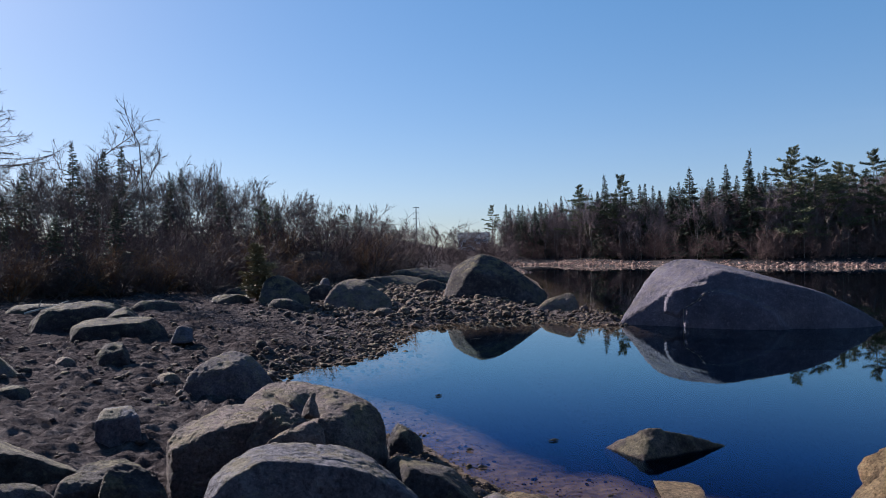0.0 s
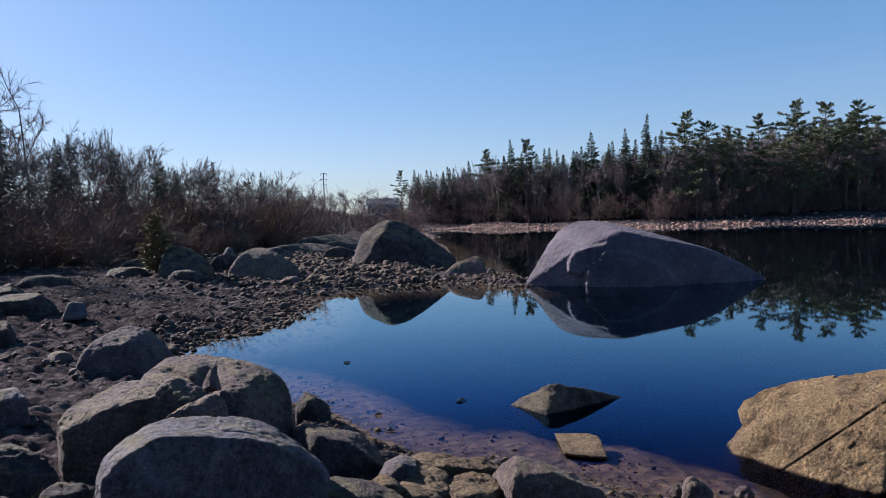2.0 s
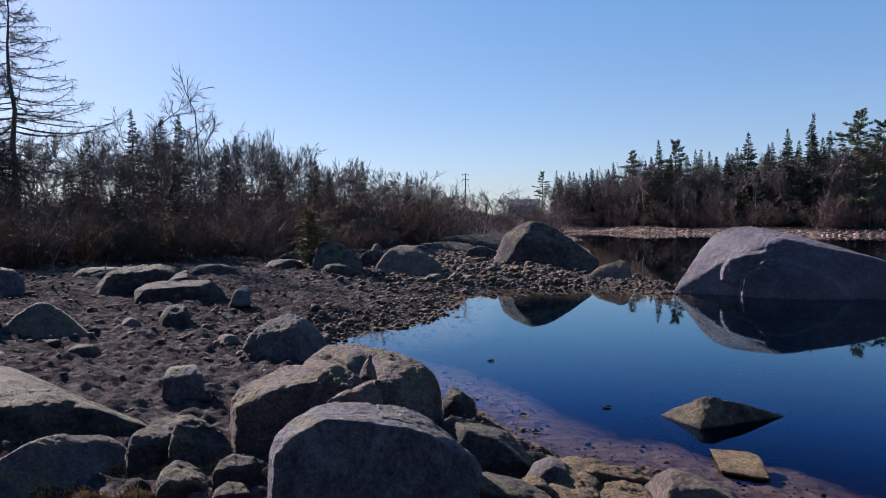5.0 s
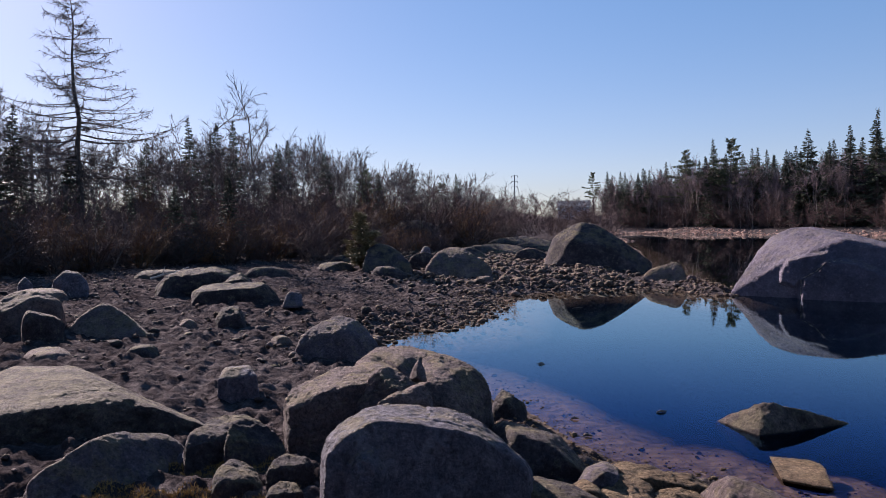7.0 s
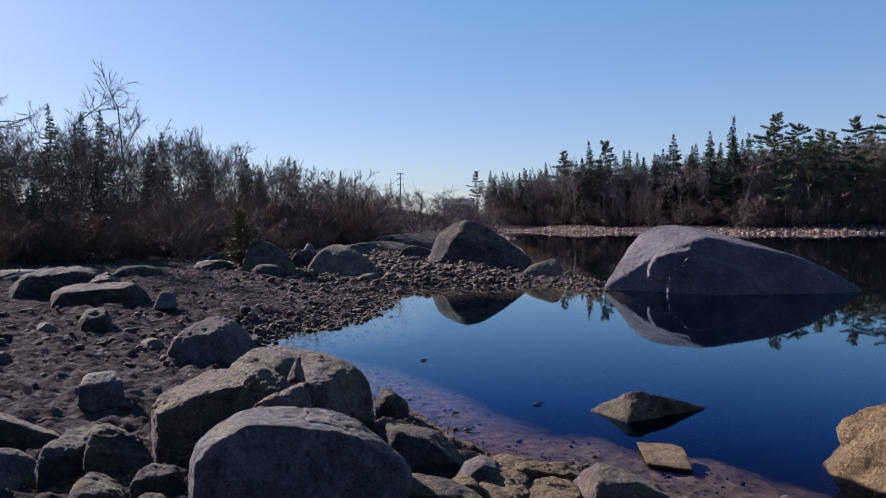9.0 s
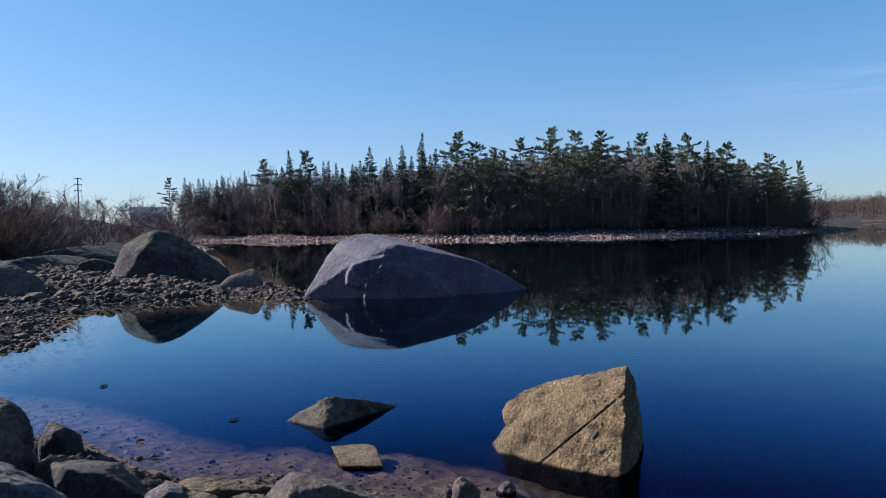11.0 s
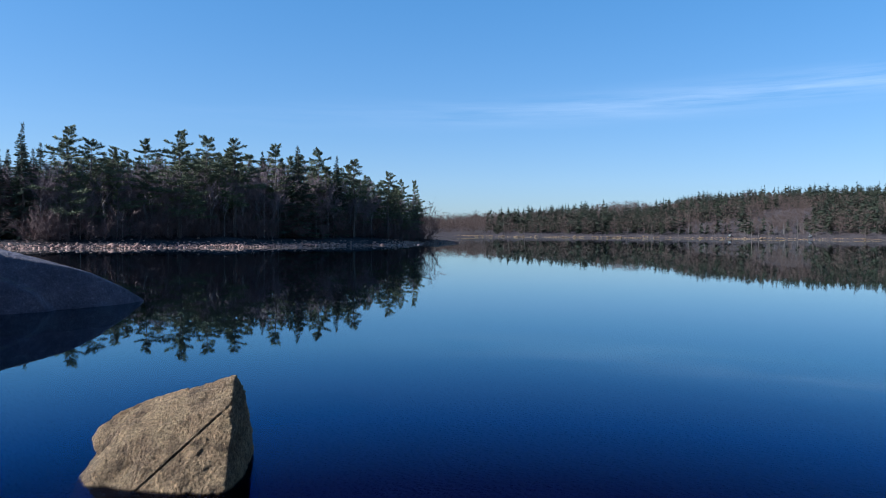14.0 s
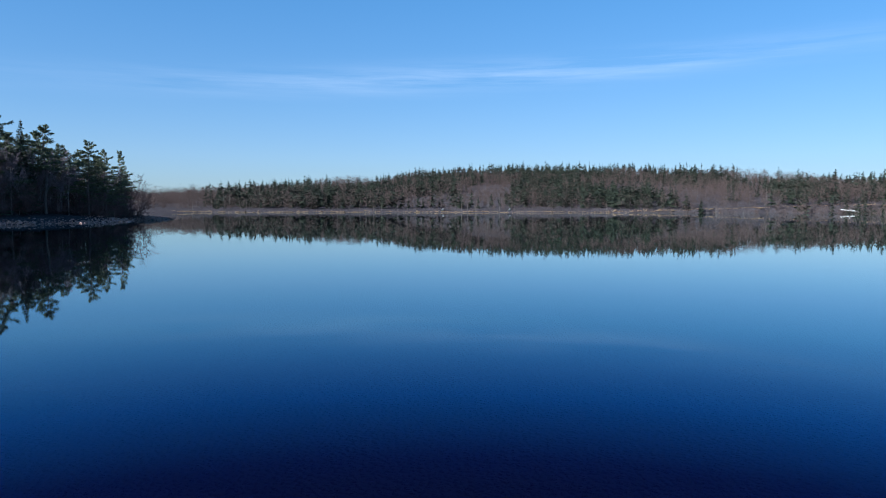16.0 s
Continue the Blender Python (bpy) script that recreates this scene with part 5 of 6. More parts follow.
def larch(g, h=12.5):
    """A leafless larch: long limbs that sag and lift at their ends, hung with fine twigs."""
    trunk, pts = wobbly_trunk(h, 0.19, g, 0.006, 8)
    crown = Heap()
    z = 0.2 * h
    while z < 0.985 * h:
        u = 1 - z / h
        for k in range(int(g.integers(3, 5))):
            t = g.uniform(0, 2 * math.pi)
            rr = (h * 0.6 * u ** 0.9 + 0.25) * g.uniform(0.45, 1.12)
            out = np.array([math.cos(t), math.sin(t), 0])
            a = on_trunk(pts, z)
            sag, lift = g.uniform(0.1, 0.38) * min(1.0, 2 * u), g.uniform(0.15, 0.4)
            s = np.linspace(0, 1, 6)
            line = a + np.outer(s * rr, out) + np.outer(s * (1 - s), g.normal(0, 0.15 * rr, 3))
            line[:, 2] += rr * (lift * s ** 2.2 - sag * s)
            for m in range(5):
                crown.limb(line[m], line[m + 1], (0.012 + 0.006 * rr) * (1 - 0.8 * s[m]), (0.012 + 0.006 * rr) * (1 - 0.8 * s[m + 1]), 3)
            n = int(12 + 22 * rr)
            q = g.uniform(0.12, 1, n)
            base = np.stack([np.interp(q, s, line[:, c]) for c in range(3)], 1)
            way = unit(out * 0.55 + g.normal(0, 0.6, (n, 3)) + np.array([0, 0, -0.1]))
            crown.tris(sprays(base, way, g.uniform(0.12, 0.5, n), np.full(n, 0.013), g))
        z += h * g.uniform(0.013, 0.026)
    return trunk, crown, "larch"


def shrub(g, h=2.6, dense=9):
    """Many bent stems from one stool, each branching twice into fine twigs."""
    stems, crown = Heap(), Heap()
    tri = []
    for k in range(dense):
        p = np.append(g.normal(0, 0.05 * h, 2), -0.1)
        way = unit(np.append(g.normal(0, 0.5, 2), 1.0))
        tall, r = h * g.uniform(0.7, 1.0), 0.012 * h
        for step in range(3):
            q = p + way * tall / 3
            stems.limb(p, q, r, r * 0.7, 3)
            for b in range(4):
                w2 = unit(way + g.normal(0, 0.5, 3) + np.array([0, 0, 0.15]))
                a = p + (q - p) * g.uniform(0.2, 1)
                e2 = a + w2 * tall * g.uniform(0.2, 0.42)
                crown.limb(a, e2, r * 0.5, r * 0.2, 3)
                n = 9
                s = g.uniform(0.1, 1, n)
                tri.append(sprays(a + (e2 - a) * s[:, None], unit(w2 + g.normal(0, 0.6, (n, 3))), g.uniform(0.1, 0.26, n) * h, np.full(n, 0.003 * h), g))
            p, r = q, r * 0.7
            way = unit(way + g.normal(0, 0.18, 3))
    crown.tris(np.concatenate(tri))
    return stems, crown, "shrub"


def make_plant(build, bark, leaf, seed, **kw):
    """A thing with its trunk and crown, at the origin. Returns the root and its height."""
    g = np.random.default_rng(seed)
    trunk, crown, kind = build(g, **kw)
    root = new(kind)
    part("stem" if kind == "shrub" else "trunk", trunk.verts(), trunk.faces(), bark, root)
    part("crown", crown.verts(), crown.faces(), leaf, root)
    return root, max(crown.verts()[:, 2].max(), 0.1)


KINDS = {
    "spruce": [make_plant(spruce, M_BARK, M_SPRUCE, 100 + k, h=10, full=f) for k, f in enumerate((0.22, 0.26, 0.2, 0.285))],
    "pine": [make_plant(pine, M_BARK, M_PINE, 200 + k, h=11, full=f, bottom=b) for k, (f, b) in enumerate(((0.29, 0.3), (0.24, 0.42), (0.31, 0.2), (0.26, 0.5)))],
    "bare": [make_plant(bare_tree, M_PALE_BARK, M_TWIG, 300 + k, h=8, spread=s) for k, s in enumerate((0.42, 0.5, 0.36, 0.46, 0.4))],
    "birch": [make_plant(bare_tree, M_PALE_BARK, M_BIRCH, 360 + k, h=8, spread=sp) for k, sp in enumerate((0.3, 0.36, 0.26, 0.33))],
    "ash": [make_plant(bare_tree, M_BARK, M_TWIG, 342 + k, h=11, spread=0.6, twigs=11, bole=0.6, fine=0.011, forks=(5, 4, 4)) for k in range(2)],
    "larch": [make_plant(larch, M_BARK, M_TWIG, 400)],
    "gold_pine": [make_plant(pine, M_BARK, M_GOLD_LEAF, 230, h=4, full=0.3, bottom=0.1)],
    "shrub": [make_plant(shrub, M_BARK, M_SHRUB, 500 + k, h=2.6) for k in range(5)],
    "rust": [make_plant(shrub, M_BARK, M_RUST, 520 + k, h=1.6, dense=12) for k in range(2)],
}
LABELS = {
    "spruce": ("dark green spruce with a pointed crown", "spruce tree"), "pine": ("dark green pine with ragged boughs", "pine tree"),
    "birch": ("leafless pale birch with fine twigs", "bare tree"), "ash": ("leafless dark tree with a rounded open crown", "bare tree"), "bare": ("leafless grey tree with fine twigs", "bare tree"), "gold_pine": ("small yellowing pine at the brush edge", "pine tree"), "larch": ("tall leafless larch with level branches", "larch tree"),
    "shrub": ("leafless dark brown alder shrub", "shrub"), "rust": ("low rusty-brown shrub with dead leaves", "shrub")}
USED = {}


def plant(kind, az, r, height, place, turn=None, wide=1.0):
    pool = KINDS[kind]
    USED[kind] = USED.get(kind, -1) + 1
    k = USED[kind] % len(pool)
    root, tall = pool[k]
    x, y = polar(az, r)
    z = float(land(np.array([x]), np.array([y]))[0])
    s = height / tall
    m = pose(x, y, z - 0.05, 0, 0, rng.uniform(0, 360) if turn is None else turn) @ Matrix.Diagonal((s * wide, s * wide, s, 1))
    if USED[kind] < len(pool):
        ob = root
        ob.matrix_basis = m
    else:
        ob = copy_thing(root, m @ Matrix.Diagonal((*(1 / v for v in root.scale), 1)))
    words, cat = LABELS[kind]
    ob.name = {"bare": "bare_tree", "ash": "bare_tree", "birch": "birch_tree", "rust": "shrub", "gold_pine": "pine"}.get(kind, kind)
    return tagged(ob, words + " " + place, cat, cat + "s " + place)


def height_for(az, r, el):
    x, y = polar(az, r)
    return 1.9 + r * math.tan(radians(el)) - float(land(np.array([x]), np.array([y]))[0])


def isle_r(az):
    return float(np.interp(az, (5, 8, 13, 17.5, 21, 26, 30, 35, 40, 45, 50, 55), (95, 93, 87, 80, 76, 73, 73, 75, 78, 82, 87, 94)))


SPRIGS = [shrub(np.random.default_rng(540 + k), 2.6, 5)[1] for k in range(4)]
SPRIGS = [(x.verts(), x.faces()) for x in SPRIGS]


def thicket(spots, place):
    """Uncounted shrubs far off, joined: spots of (bearing, distance, height, width)."""
    vs, groups, base = [], [[], []], 0
    for n, (az, r, tall, wide) in enumerate(spots):
        v, faces = SPRIGS[n % len(SPRIGS)]
        x, y = polar(az, r)
        t = 2.4 * n
        k = tall / 2.6
        turned = np.stack([v[:, 0] * math.cos(t) - v[:, 1] * math.sin(t), v[:, 0] * math.sin(t) + v[:, 1] * math.cos(t), v[:, 2]], 1)
        vs.append(turned * (k * wide, k * wide, k) + (x, y, float(land(np.array([x]), np.array([y]))[0])))
        for group, f in zip(groups, faces):
            group.append(f + base)
        base += len(v)
    return tagged(part("thicket", np.concatenate(vs), [np.concatenate(g) for g in groups], M_SHRUB), "leafless dark brown thicket " + place, "shrubs", kind="stuff")


ISLE = "on the wooded point"
LOW = []
for az, el, kind, wide in ((8.8, 3.7, "spruce", 1), (9.8, 3.5, "spruce", 1.2), (13.4, 5.25, "pine", 1), (15.3, 6.0, "spruce", 1), (16.5, 6.0, "pine", 1.1), (21.6, 6.3, "spruce", 1),
                           (23.0, 5.3, "spruce", 1), (24.3, 6.35, "spruce", 1), (25.9, 7.4, "spruce", 0.9), (28.7, 7.5, "pine", 1), (30.2, 6.6, "pine", 1),
                           (31.6, 6.1, "pine", 1), (33.8, 6.8, "pine", 1), (36.2, 7.65, "pine", 1), (38.1, 7.3, "pine", 0.9), (40.2, 7.1, "pine", 1.1),
                           (43.3, 6.85, "pine", 1), (45.0, 6.7, "spruce", 1.1), (46.6, 6.6, "pine", 1), (48.0, 6.0, "spruce", 1), (49.4, 5.75, "pine", 1.15),
                           (52.1, 4.8, "pine", 1.1), (54.2, 4.15, "pine", 0.7), (53.2, 4.2, "pine", 0.9)):
    r = isle_r(az) + rng.uniform(6, 9)
    plant(kind, az, r, height_for(az, r, el), ISLE, wide=wide)
SKY_AZ = (7.5, 9, 11, 13.4, 15, 17, 19, 22, 24, 26, 29, 32, 36, 40, 44, 47, 50, 53, 55)
SKY_EL = (3.8, 4.0, 4.2, 4.9, 5.3, 5.4, 5.0, 5.3, 5.5, 6.0, 6.3, 5.8, 6.6, 6.4, 6.2, 6.0, 5.0, 3.9, 3.0)
for az in np.arange(7.4, 54.6, 0.36):
    a = az + rng.uniform(-0.3, 0.3)
    r = isle_r(a) + rng.uniform(9, 20)
    el = np.interp(a, SKY_AZ, SKY_EL) * rng.uniform(0.74, 1.02)
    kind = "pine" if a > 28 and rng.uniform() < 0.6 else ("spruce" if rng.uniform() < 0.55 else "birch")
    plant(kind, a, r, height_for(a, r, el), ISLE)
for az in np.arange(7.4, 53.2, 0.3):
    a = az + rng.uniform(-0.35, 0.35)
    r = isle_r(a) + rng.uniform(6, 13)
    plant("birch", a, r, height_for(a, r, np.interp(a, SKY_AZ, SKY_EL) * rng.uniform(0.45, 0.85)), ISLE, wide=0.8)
for az in np.arange(7.0, 55.4, 0.42):
    a = az + rng.uniform(-0.2, 0.2)
    r = isle_r(a) + rng.uniform(4.2, 9)
    LOW.append((a, r, rng.uniform(1.8, 3.8), 1.4))
for az in np.arange(7.8, 54.6, 0.5):
    a = az + rng.uniform(-0.25, 0.25)
    r = isle_r(a) + rng.uniform(18, 30)
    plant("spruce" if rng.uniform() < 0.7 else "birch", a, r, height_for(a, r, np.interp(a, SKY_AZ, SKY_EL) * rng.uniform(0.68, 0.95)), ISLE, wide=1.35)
for az in np.arange(7.6, 55, 0.45):
    a = az + rng.uniform(-0.25, 0.25)
    LOW.append((a, isle_r(a) + rng.uniform(9, 22), rng.uniform(3.4, 6.0), 1.3))
thicket(LOW, ISLE)
plant("pine", 6.4, 150, height_for(6.4, 150, 3.8), "behind the inlet")

WOOD = "behind the beach"
plant("larch", -32.9, 38, height_for(-32.9, 38, 16.4), WOOD)
for az, r, el, kind, wide in ((-23.8, 52, 11.4, "ash", 1.1), (-20.7, 52, 11.8, "ash", 1.0), (-22.1, 46, 8.2, "spruce", 1), (-23.4, 46, 7.9, "spruce", 1), (-25.3, 47, 8.4, "spruce", 0.9),
                              (-28.3, 44, 6.7, "spruce", 1), (-18.8, 44, 6.5, "spruce", 1), (-15.1, 40, 5.7, "spruce", 1), (-15.2, 41, 7.6, "bare", 0.3), (-11.9, 38, 4.5, "pine", 0.9),
                              (-10.9, 39, 4.2, "spruce", 1), (-9.0, 44, 5.3, "bare", 0.8), (-5.8, 52, 3.3, "pine", 0.9), (-33.6, 46, 4.6, "spruce", 1), (-36.5, 44, 5.0, "spruce", 1),
                              (-12.6, 21.6, 1.2, "gold_pine", 1.2)):
    plant(kind, az, r, height_for(az, r, el), WOOD, wide=wide)
LEFT_AZ = (-60, -40, -34, -28, -24, -18, -14, -10, -7, -4, -2)
LEFT_EL = (15, 10.5, 8.0, 7.4, 8.0, 7.7, 6.8, 5.9, 5.2, 4.5, 3.4)
# woods left of bearing -40 lie out of view, added as shade casters
for az in np.concatenate([np.arange(-72, -42, 0.6), np.arange(-42, -2, 0.4)]):
    a = az + rng.uniform(-0.3, 0.3)
    r = rng.uniform(36, 62)
    plant("bare" if rng.uniform() < (0.95 if a > -40 else 0.4) else "spruce", a, r, height_for(a, r, np.interp(a, LEFT_AZ, LEFT_EL) * rng.uniform(0.6, 1.0)), WOOD)
# tall unseen spruces off to the left, added to cast shadow over the beach
for az in np.arange(-56, -39.4, 1.0):
    a, r = az + rng.uniform(-0.3, 0.2), rng.uniform(38, 46)
    plant("spruce", a, r, rng.uniform(7, 10), WOOD, wide=1.2)
for az in np.arange(-50, -22, 3.4):
    a, r = az + rng.uniform(-0.5, 0.5), rng.uniform(33, 41)
    plant("spruce", a, r, height_for(a, r, rng.uniform(2.0, 5.0)), WOOD, wide=1.15)
for az in np.arange(-60, 0, 0.36):
    a = az + rng.uniform(-0.3, 0.3)
    r = rng.uniform(31, 44) + 6 * max(0, (a + 10) / 10)
    plant("shrub" if rng.uniform() < 0.88 else "rust", a, r, rng.uniform(1.8, 3.8), WOOD, wide=1.2)
for az in np.arange(-62, -3, 0.42):
    a = az + rng.uniform(-0.4, 0.4)
    near = float(np.interp(a, (-60, -40, -25, -14, -9, -4), (17, 21, 23.5, 25, 27.5, 33)))
    r = near + abs(rng.normal(0, 4.0))
    plant("shrub" if rng.uniform() < 0.8 else "rust", a, r, (rng.uniform(1.2, 2.3) + 0.07 * (r - near)) * (1 if a < -11 else 0.72), WOOD, wide=1.25)
# spruces added within the brush to darken the beach; the leftmost are unseen
for az in np.arange(-56, -21, 2.4):
    a, r = az + rng.uniform(-0.6, 0.6), rng.uniform(24.5, 30)
    plant("spruce", a, r, height_for(a, r, rng.uniform(1.8, 4.4) if a > -38 else rng.uniform(7, 11)), WOOD, wide=1.3)
# one more unseen row left of view, added for its shade
for az in np.arange(-78, -40, 1.3):
    a, r = az + rng.uniform(-0.4, 0.4), rng.uniform(31, 40)
    plant("spruce", a, r, rng.uniform(5.5, 9), WOOD, wide=1.3)
for az in np.arange(-2.5, 6.2, 0.5):
    a, r = az + rng.uniform(-0.2, 0.2), rng.uniform(110, 190)
    plant("bare", a, r, height_for(a, r, np.interp(a, (-3, 1, 4, 6), (2.2, 2.6, 2.2, 1.8)) * rng.uniform(0.7, 1)), "beyond the inlet", wide=1.2)
LOW = []
for az in np.arange(-4, 8, 0.35):
    a, r = az + rng.uniform(-0.2, 0.2), rng.uniform(50, 120)
    LOW.append((a, r, rng.uniform(2.0, 4.0), 1.5))
thicket(LOW, "beyond the inlet")


LOW = []
for k in range(90):
    u = rng.uniform(0, 1)
    x, y = np.interp(u, (0, 0.5, 1), (72, 110, 158)) + rng.uniform(-3, 3), np.interp(u, (0, 0.5, 1), (57, 92, 110)) + rng.uniform(0, 5)
    LOW.append((math.degrees(math.atan2(x, y)), math.hypot(x, y), rng.uniform(0.9, 1.9), 2.2))
thicket(LOW, "on the low spit")

# far woods: too many to count
def far_conifers(n, az_range, r_range, seed, hmin, hmax):
    """Ragged spires and rounder crowns, thick in patches along the shore and along the crest."""
    g = np.random.default_rng(seed)
    a, r = g.uniform(*az_range, n), np.sqrt(g.uniform(r_range[0] ** 2, r_range[1] ** 2, n))
    x, y = r * np.sin(np.radians(a)), r * np.cos(np.radians(a))
    patch = 1.9 * value_noise(a / 5.5 + 5, r / 45, 21) + 0.8 * value_noise(x / 13, y / 13, 22)
    shore = 0.8 * np.exp(-((r - 268) / 26) ** 2) * np.clip((a - 62) / 8, 0, 1)
    crest = 0.08 * np.exp(-((r - 385) / 20) ** 2)
    ok = g.uniform(-0.5, 1.0, n) < 0.85 * patch + shore + crest - 0.32 - np.where((a > 99) | (a < 68), 0.25, 0)
    x, y = x[ok], y[ok]
    n = len(x)
    z = land(x, y)
    h = g.uniform(hmin, hmax, n) * g.choice([0.5, 0.7, 0.85, 1.0, 1.2], n)
    blunt = g.choice([0.45, 0.6, 0.8, 1.0], n)
    out = []
    for k in range(44):
        u = (k + g.uniform(0, 1, n)) / 44
        rad = h * g.uniform(0.2, 0.34, n) * (1 - u) ** blunt + 0.08
        t = g.uniform(0, 6.28, n)
        way = np.stack([np.cos(t), np.sin(t), g.uniform(-0.5, 0.25, n)], 1)
        base = np.stack([x, y, z + h * (0.1 + 0.88 * u)], 1)
        out.append(sprays(base, way, rad, 0.16 + 0.05 * h * (1 - u), g))
    v = np.concatenate(out).reshape(-1, 3)
    return v, np.arange(len(v)).reshape(-1, 3)


def far_bare(n, az_range, r_range, seed, hmin, hmax):
    """A haze of fine upright twigs round each stem."""
    g = np.random.default_rng(seed)
    a, r = g.uniform(*az_range, n), np.sqrt(g.uniform(r_range[0] ** 2, r_range[1] ** 2, n))
    x, y = r * np.sin(np.radians(a)), r * np.cos(np.radians(a))
    p = np.stack([x, y, land(x, y)], 1)
    h = g.uniform(hmin, hmax, n) * (0.8 + 0.35 * value_noise(x / 17, y / 17, seed))
    out = []
    for k in range(46):
        s = g.uniform(0.1, 0.95, n)
        wide = h * 0.2 * np.sqrt(np.clip(1 - (2 * s - 1.0) ** 2, 0.05, 1))
        side = np.stack([g.normal(0, 0.6, n) * wide, g.normal(0, 0.6, n) * wide, s * h], 1)
        out.append(sprays(p + side, unit(np.array([0, 0, 0.3]) + g.normal(0, 0.6, (n, 3))), h * g.uniform(0.06, 0.13, n), np.full(n, 0.09), g))
    v = np.concatenate(out).reshape(-1, 3)
    return v, np.arange(len(v)).reshape(-1, 3)


def far_stems(n, az_range, r_range, seed, hmin, hmax):
    """Pale leaning stems."""
    g = np.random.default_rng(seed)
    a, r = g.uniform(*az_range, n), r_range[0] + (r_range[1] - r_range[0]) * g.uniform(0, 1, n) ** 2
    x, y = r * np.sin(np.radians(a)), r * np.cos(np.radians(a))
    ok = value_noise(a / 3.1, r / 30, 77) + g.normal(0, 0.4, n) > -0.1
    x, y = x[ok], y[ok]
    p = np.stack([x, y, land(x, y)], 1)
    n = len(p)
    v = sprays(p, unit(np.array([0, 0, 1]) + g.normal(0, 0.07, (n, 3))), g.uniform(hmin, hmax, n), np.full(n, 0.08), g).reshape(-1, 3)
    return v, np.arange(len(v)).reshape(-1, 3)


FAR = "on the hill across the lake"
tagged(part("far_conifers", *far_conifers(9500, (60, 118), (250, 410), 61, 4.0, 8.0), M_FAR_CON), "dense dark green conifers " + FAR, "woods", kind="stuff")
tagged(part("far_bare_woods", *far_bare(7500, (54, 118), (244, 410), 62, 4, 7.5), M_FAR_BARE), "leafless grey-brown trees " + FAR, "woods", kind="stuff")
tagged(part("far_pale_stems", *far_stems(700, (58, 118), (244, 330), 64, 3, 7), M_FAR_STEM), "pale bare stems along the far shore", "woods", kind="stuff")
tagged(part("far_low_woods", *far_bare(1100, (50, 66), (300, 480), 63, 5, 8), M_FAR_BARE), "leafless brown trees beyond the wooded point", "woods", kind="stuff")


# ---------------------------------------------------------------- small and far things
M_STEEL, nt_, b_, _ = material("weathered steel")
b_.inputs["Base Color"].default_value = (0.16, 0.16, 0.17, 1)
b_.inputs["Metallic"].default_value = 0.6
b_.inputs["Roughness"].default_value = 0.6
M_POLE_WOOD = bark_material("weathered pole wood", (0.08, 0.065, 0.055), (0.18, 0.15, 0.13))


def power_pole(az, r, top_el, arms, width, label):
    """A tall line pole with level crossarms and their hanging insulators."""
    x, y = polar(az, r)
    z = float(land(np.array([x]), np.array([y]))[0])
    top = 1.9 + r * math.tan(radians(top_el)) - z
    root = new("power_pole")
    root.location = (x, y, z)
    pole = Heap()
    pole.limb((0, 0, -1), (0, 0, top), 0.45, 0.28, 8)
    part("pole", pole.verts(), pole.faces(), M_STEEL, root)
    for drop in arms:
        bar = Heap()
        bar.limb((-width / 2, 0, top - drop), (width / 2, 0, top - drop), 0.16, 0.16, 4)
        part("crossarm", bar.verts(), bar.faces(), M_STEEL, root)
        for side in (-0.48, 0.48):
            hang = Heap()
            hang.limb((side * width, 0, top - drop), (side * width, 0, top - drop - 1.1), 0.13, 0.13, 6)
            part("insulator", hang.verts(), hang.faces(), M_STEEL, root)
    return tagged(root, label, "power pole")


power_pole(0.25, 420, 3.65, (0.4, 3.6, 6.8), 3.6, "tall slim power pole with three short crossarms")


def h_frame(az, r, top_el):
    x, y = polar(az, r)
    z = float(land(np.array([x]), np.array([y]))[0])
    top = 1.9 + r * math.tan(radians(top_el)) - z
    root = new("power_pole")
    root.location = (x, y, z)
    for side in (-0.8, 0.8):
        leg = Heap()
        leg.limb((side, 0, -1), (side, 0, top + 0.3), 0.16, 0.12, 7)
        part("pole", leg.verts(), leg.faces(), M_POLE_WOOD, root)
    bar = Heap()
    bar.limb((-2.1, 0, top), (2.1, 0, top), 0.1, 0.1, 4)
    part("crossarm", bar.verts(), bar.faces(), M_POLE_WOOD, root)
    return tagged(root, "wooden twin-legged power pole rising behind the trees", "power pole")


h_frame(-35.2, 75, 6.1)


def bleached_log(az, r, length, turn):
    """A fallen white trunk with broken branches on the waterline."""
    x, y = polar(az, r)
    root = new("fallen_log")
    root.matrix_basis = pose(x, y, 0.5, 0, 0, turn)
    stem = Heap()
    stem.limb((-length / 2, 0, 0.1), (length / 2, 0.3, 0.7), 0.3, 0.14, 8)
    part("trunk", stem.verts(), stem.faces(), M_PALE_LOG, root)
    for k, (s, h) in enumerate(((-0.2, 0.5), (0.1, 0.9), (0.3, 0.6), (0.42, 0.35))):
        limb = Heap()
        limb.limb((s * length, 0.1, 0.4), (s * length + 1.3 * (-1) ** k, 0.3, 0.4 + h), 0.07, 0.03, 5)
        part("branch", limb.verts(), limb.faces(), M_PALE_LOG, root)
    return tagged(root, "bleached fallen log on the far waterline", "log", "bleached logs")


M_PALE_LOG = bark_material("bleached driftwood", (0.26, 0.245, 0.22), (0.46, 0.435, 0.40))
bleached_log(78.6, 243, 7.0, 4)
bleached_log(84.0, 246, 4.0, -12)
bleached_log(108.5, 262, 8.0, 20)


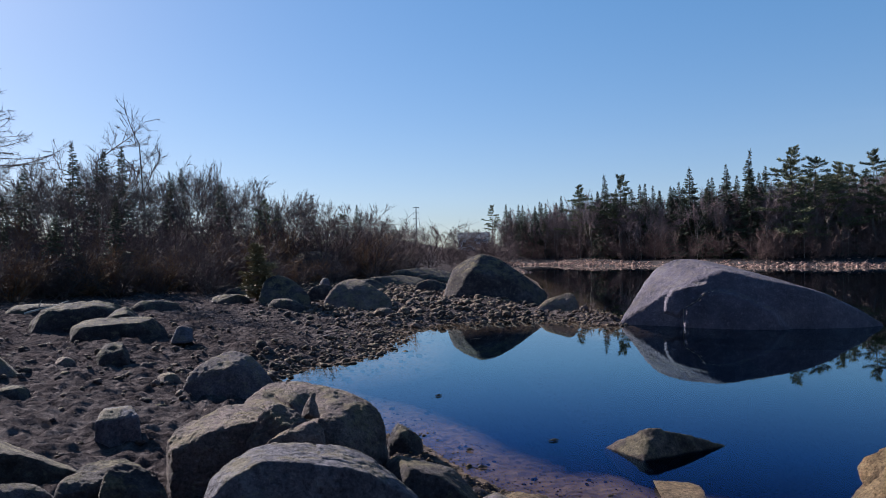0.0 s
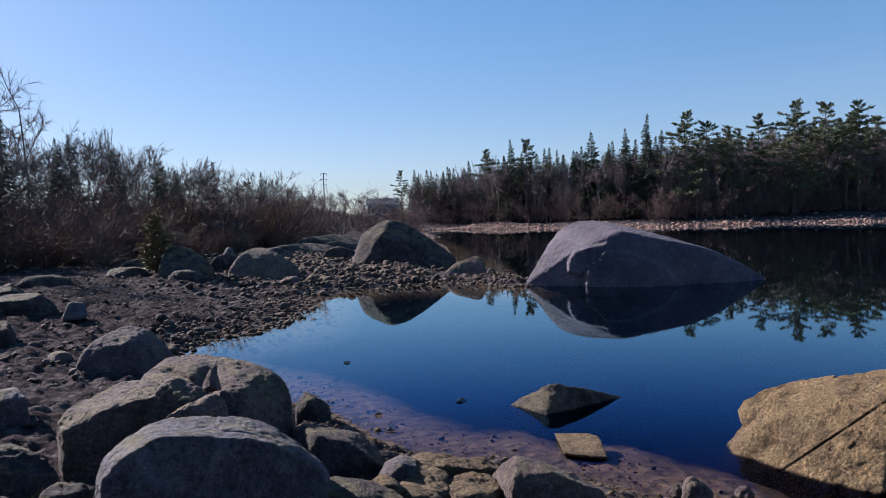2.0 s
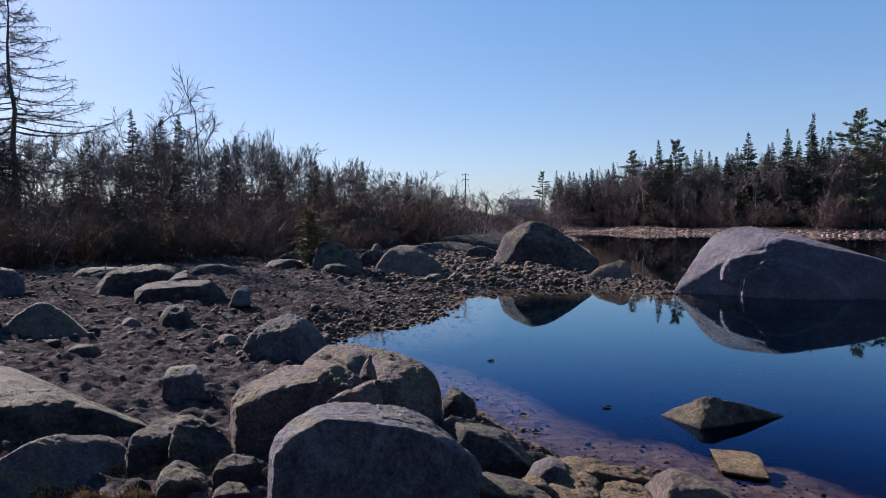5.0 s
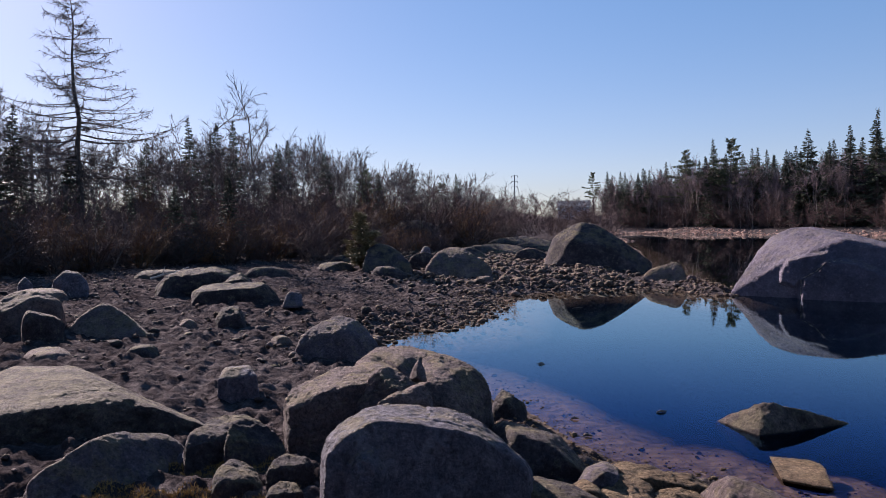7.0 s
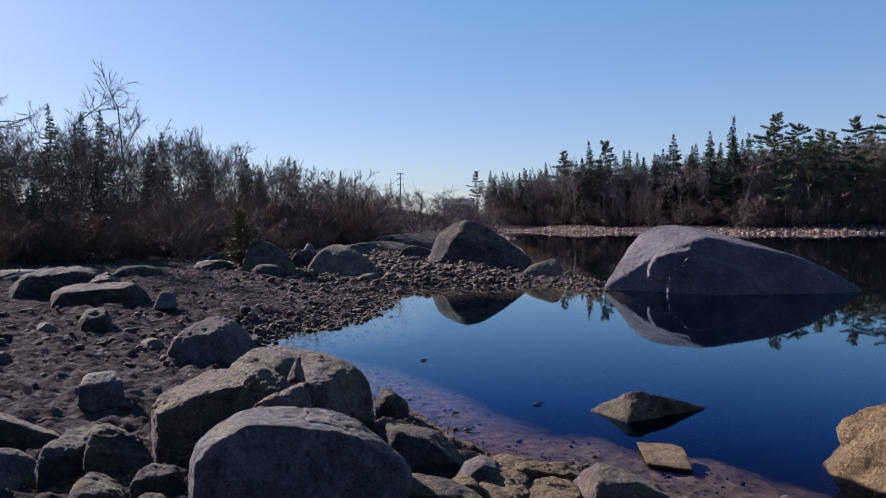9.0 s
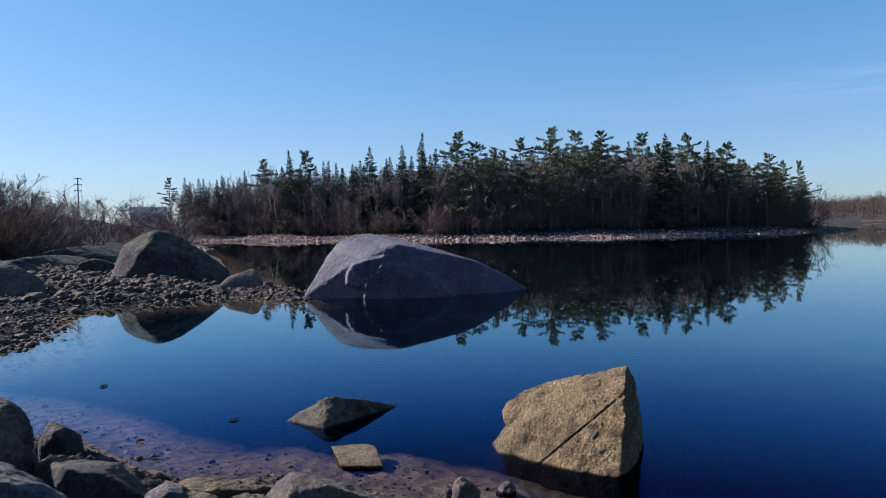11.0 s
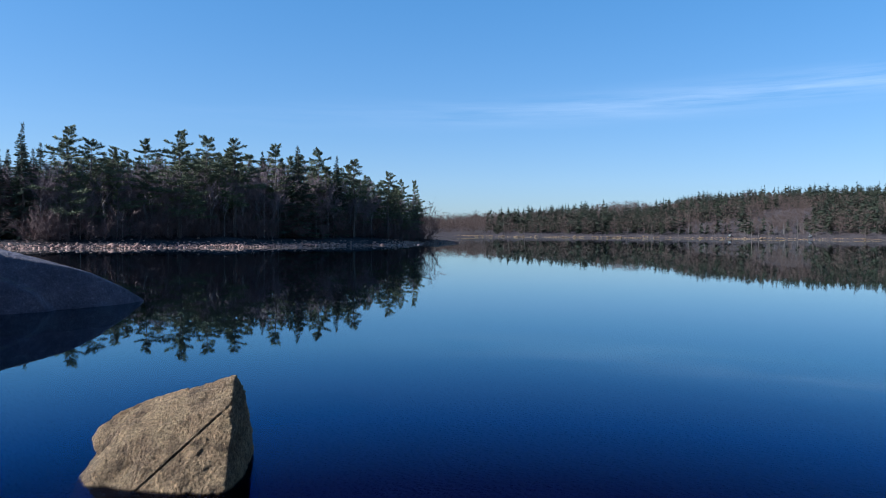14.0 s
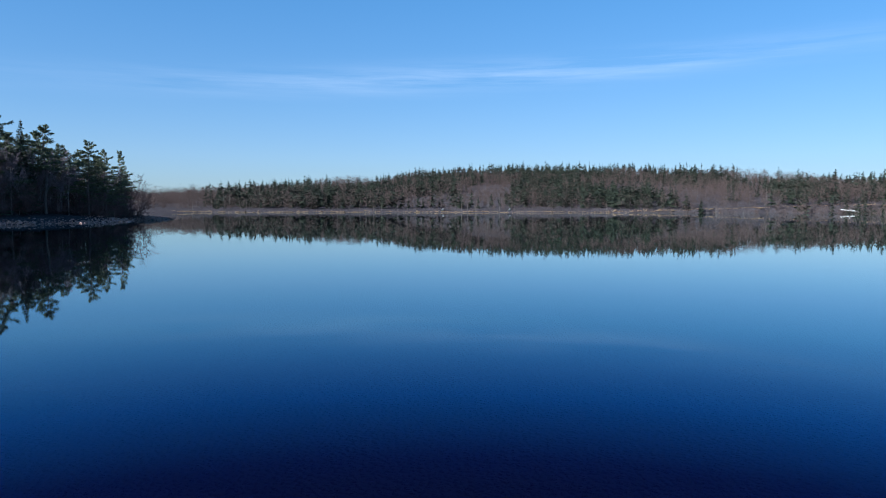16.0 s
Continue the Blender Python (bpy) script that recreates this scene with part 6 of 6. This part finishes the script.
def house(az, r):
    """A small pale blue house far off behind the inlet."""
    x, y = polar(az, r)
    z = float(land(np.array([x]), np.array([y]))[0])
    root = new("house")
    root.matrix_basis = pose(x, y, z, 0, 0, -8)

    def box(x0, x1, y0, y1, z0, z1):
        v = np.array([(a, b, c) for a in (x0, x1) for b in (y0, y1) for c in (z0, z1)], float)
        f = np.array([(0, 1, 3, 2), (4, 6, 7, 5), (0, 4, 5, 1), (2, 3, 7, 6), (0, 2, 6, 4), (1, 5, 7, 3)])
        return v, f

    part("wall", *box(-3.6, 3.6, -2.5, 2.5, -0.3, 3.0), M_BLUE_WALL, root)
    roof = np.array([(-3.9, -2.8, 2.9), (3.9, -2.8, 2.9), (3.9, 2.8, 2.9), (-3.9, 2.8, 2.9), (-3.9, 0, 4.6), (3.9, 0, 4.6)], float)
    part("roof", roof, [np.array([(0, 1, 5, 4), (2, 3, 4, 5), (0, 3, 2, 1)]), np.array([(1, 2, 5), (3, 0, 4)])], M_STEEL, root)
    for wx in (-2.2, 0.2, 2.3):
        w = part("window", *box(wx - 0.55, wx + 0.55, -2.58, -2.48, 1.0, 2.2), M_WHITE_TRIM, root, "white-framed window")
        part("pane", *box(wx - 0.42, wx + 0.42, -2.62, -2.56, 1.12, 2.08), M_DARK_PANE, w)
    return tagged(root, "small pale blue house with white windows among far trees", "house")


def plain(name, colour, rough):
    m, nt, b, _ = material(name)
    n = noise_of(nt, spot(nt), 2.5, 4, 0.6)
    lo = tuple(0.85 * c for c in colour)
    nt.links.new(ramp(nt, n, [(0.3, lo), (0.7, colour)]), b.inputs["Base Color"])
    b.inputs["Roughness"].default_value = rough
    return m


M_BLUE_WALL = plain("pale blue clapboard", (0.30, 0.36, 0.46), 0.7)
M_WHITE_TRIM = plain("white trim", (0.75, 0.75, 0.74), 0.6)
M_DARK_PANE = plain("dark window glass", (0.03, 0.035, 0.04), 0.1)
house(4.9, 170)


def floating_twig(x, y, length, turn):
    heap = Heap()
    g = np.random.default_rng(int(x * 100))
    bend = np.array([0, 0.1 * length, 0.012])
    heap.limb((-length / 2, 0, 0.004), bend, 0.006, 0.014, 5)
    heap.limb(bend, (length / 2, 0.02 * g.normal(), 0.006), 0.014, 0.005, 5)
    ob = part("twig", heap.verts(), heap.faces(), M_BARK)
    ob.matrix_basis = pose(x, y, 0.004, 0, 0, turn)
    return tagged(ob, "short dark twig floating on still water", "twig", "floating twigs")


for x, y, n, turn in ((1.34, 7.17, 0.11, 10), (0.48, 6.91, 0.07, -5), (0.54, 6.37, 0.08, 15), (0.27, 9.49, 0.09, 0), (1.28, 15.4, 0.24, 20)):
    floating_twig(x, y, n, turn)


def driftwood(az, r, length, turn):
    """A bleached crooked branch with one fork, lying on the upper beach."""
    x, y = polar(az, r)
    z = float(land(np.array([x]), np.array([y]))[0])
    heap = Heap()
    pts = [np.array(p) * length for p in ((-0.5, 0, 0.05), (-0.2, 0.06, 0.14), (0.12, 0.0, 0.2), (0.5, 0.08, 0.34))]
    for k in range(3):
        heap.limb(pts[k], pts[k + 1], 0.035 - 0.008 * k, 0.027 - 0.008 * k, 6)
    heap.limb(pts[1], pts[1] + np.array((0.1, -0.12, 0.24)) * length, 0.02, 0.006, 5)
    ob = part("driftwood", heap.verts(), heap.faces(), M_PALE_LOG)
    ob.matrix_basis = pose(x, y, z, 0, 0, turn)
    return tagged(ob, "bleached crooked driftwood branch on dry mud", "driftwood", "driftwood branches")


driftwood(-27.2, 18.6, 0.9, 15)
driftwood(-7.3, 22.6, 0.8, 40)
driftwood(-5.6, 23.2, 0.6, -30)


def dry_grass(count, az_range, r_range, seed, tall):
    g = np.random.default_rng(seed)
    a, r = np.radians(g.uniform(*az_range, count)), g.uniform(*r_range, count)
    x, y = r * np.sin(a), r * np.cos(a)
    clump = value_noise(x * 3.1, y * 3.1, 31) + 0.5 * g.uniform(-1, 1, count) > 0.0
    x, y = x[clump], y[clump]
    p = np.stack([x, y, land(x, y) - 0.01], 1)
    n = len(x)
    v = sprays(p, unit(np.array([0, 0, 0.8]) + g.normal(0, 0.55, (n, 3))), tall * g.uniform(0.4, 1.2, n), np.full(n, 0.004), g).reshape(-1, 3)
    return v, np.arange(len(v)).reshape(-1, 3)


tagged(part("dry_grass", *dry_grass(80000, (-33, -18), (3.6, 5.3), 91, 0.03), M_DRY_GRASS), "yellow dry grass and moss between boulders", "grass", kind="stuff")
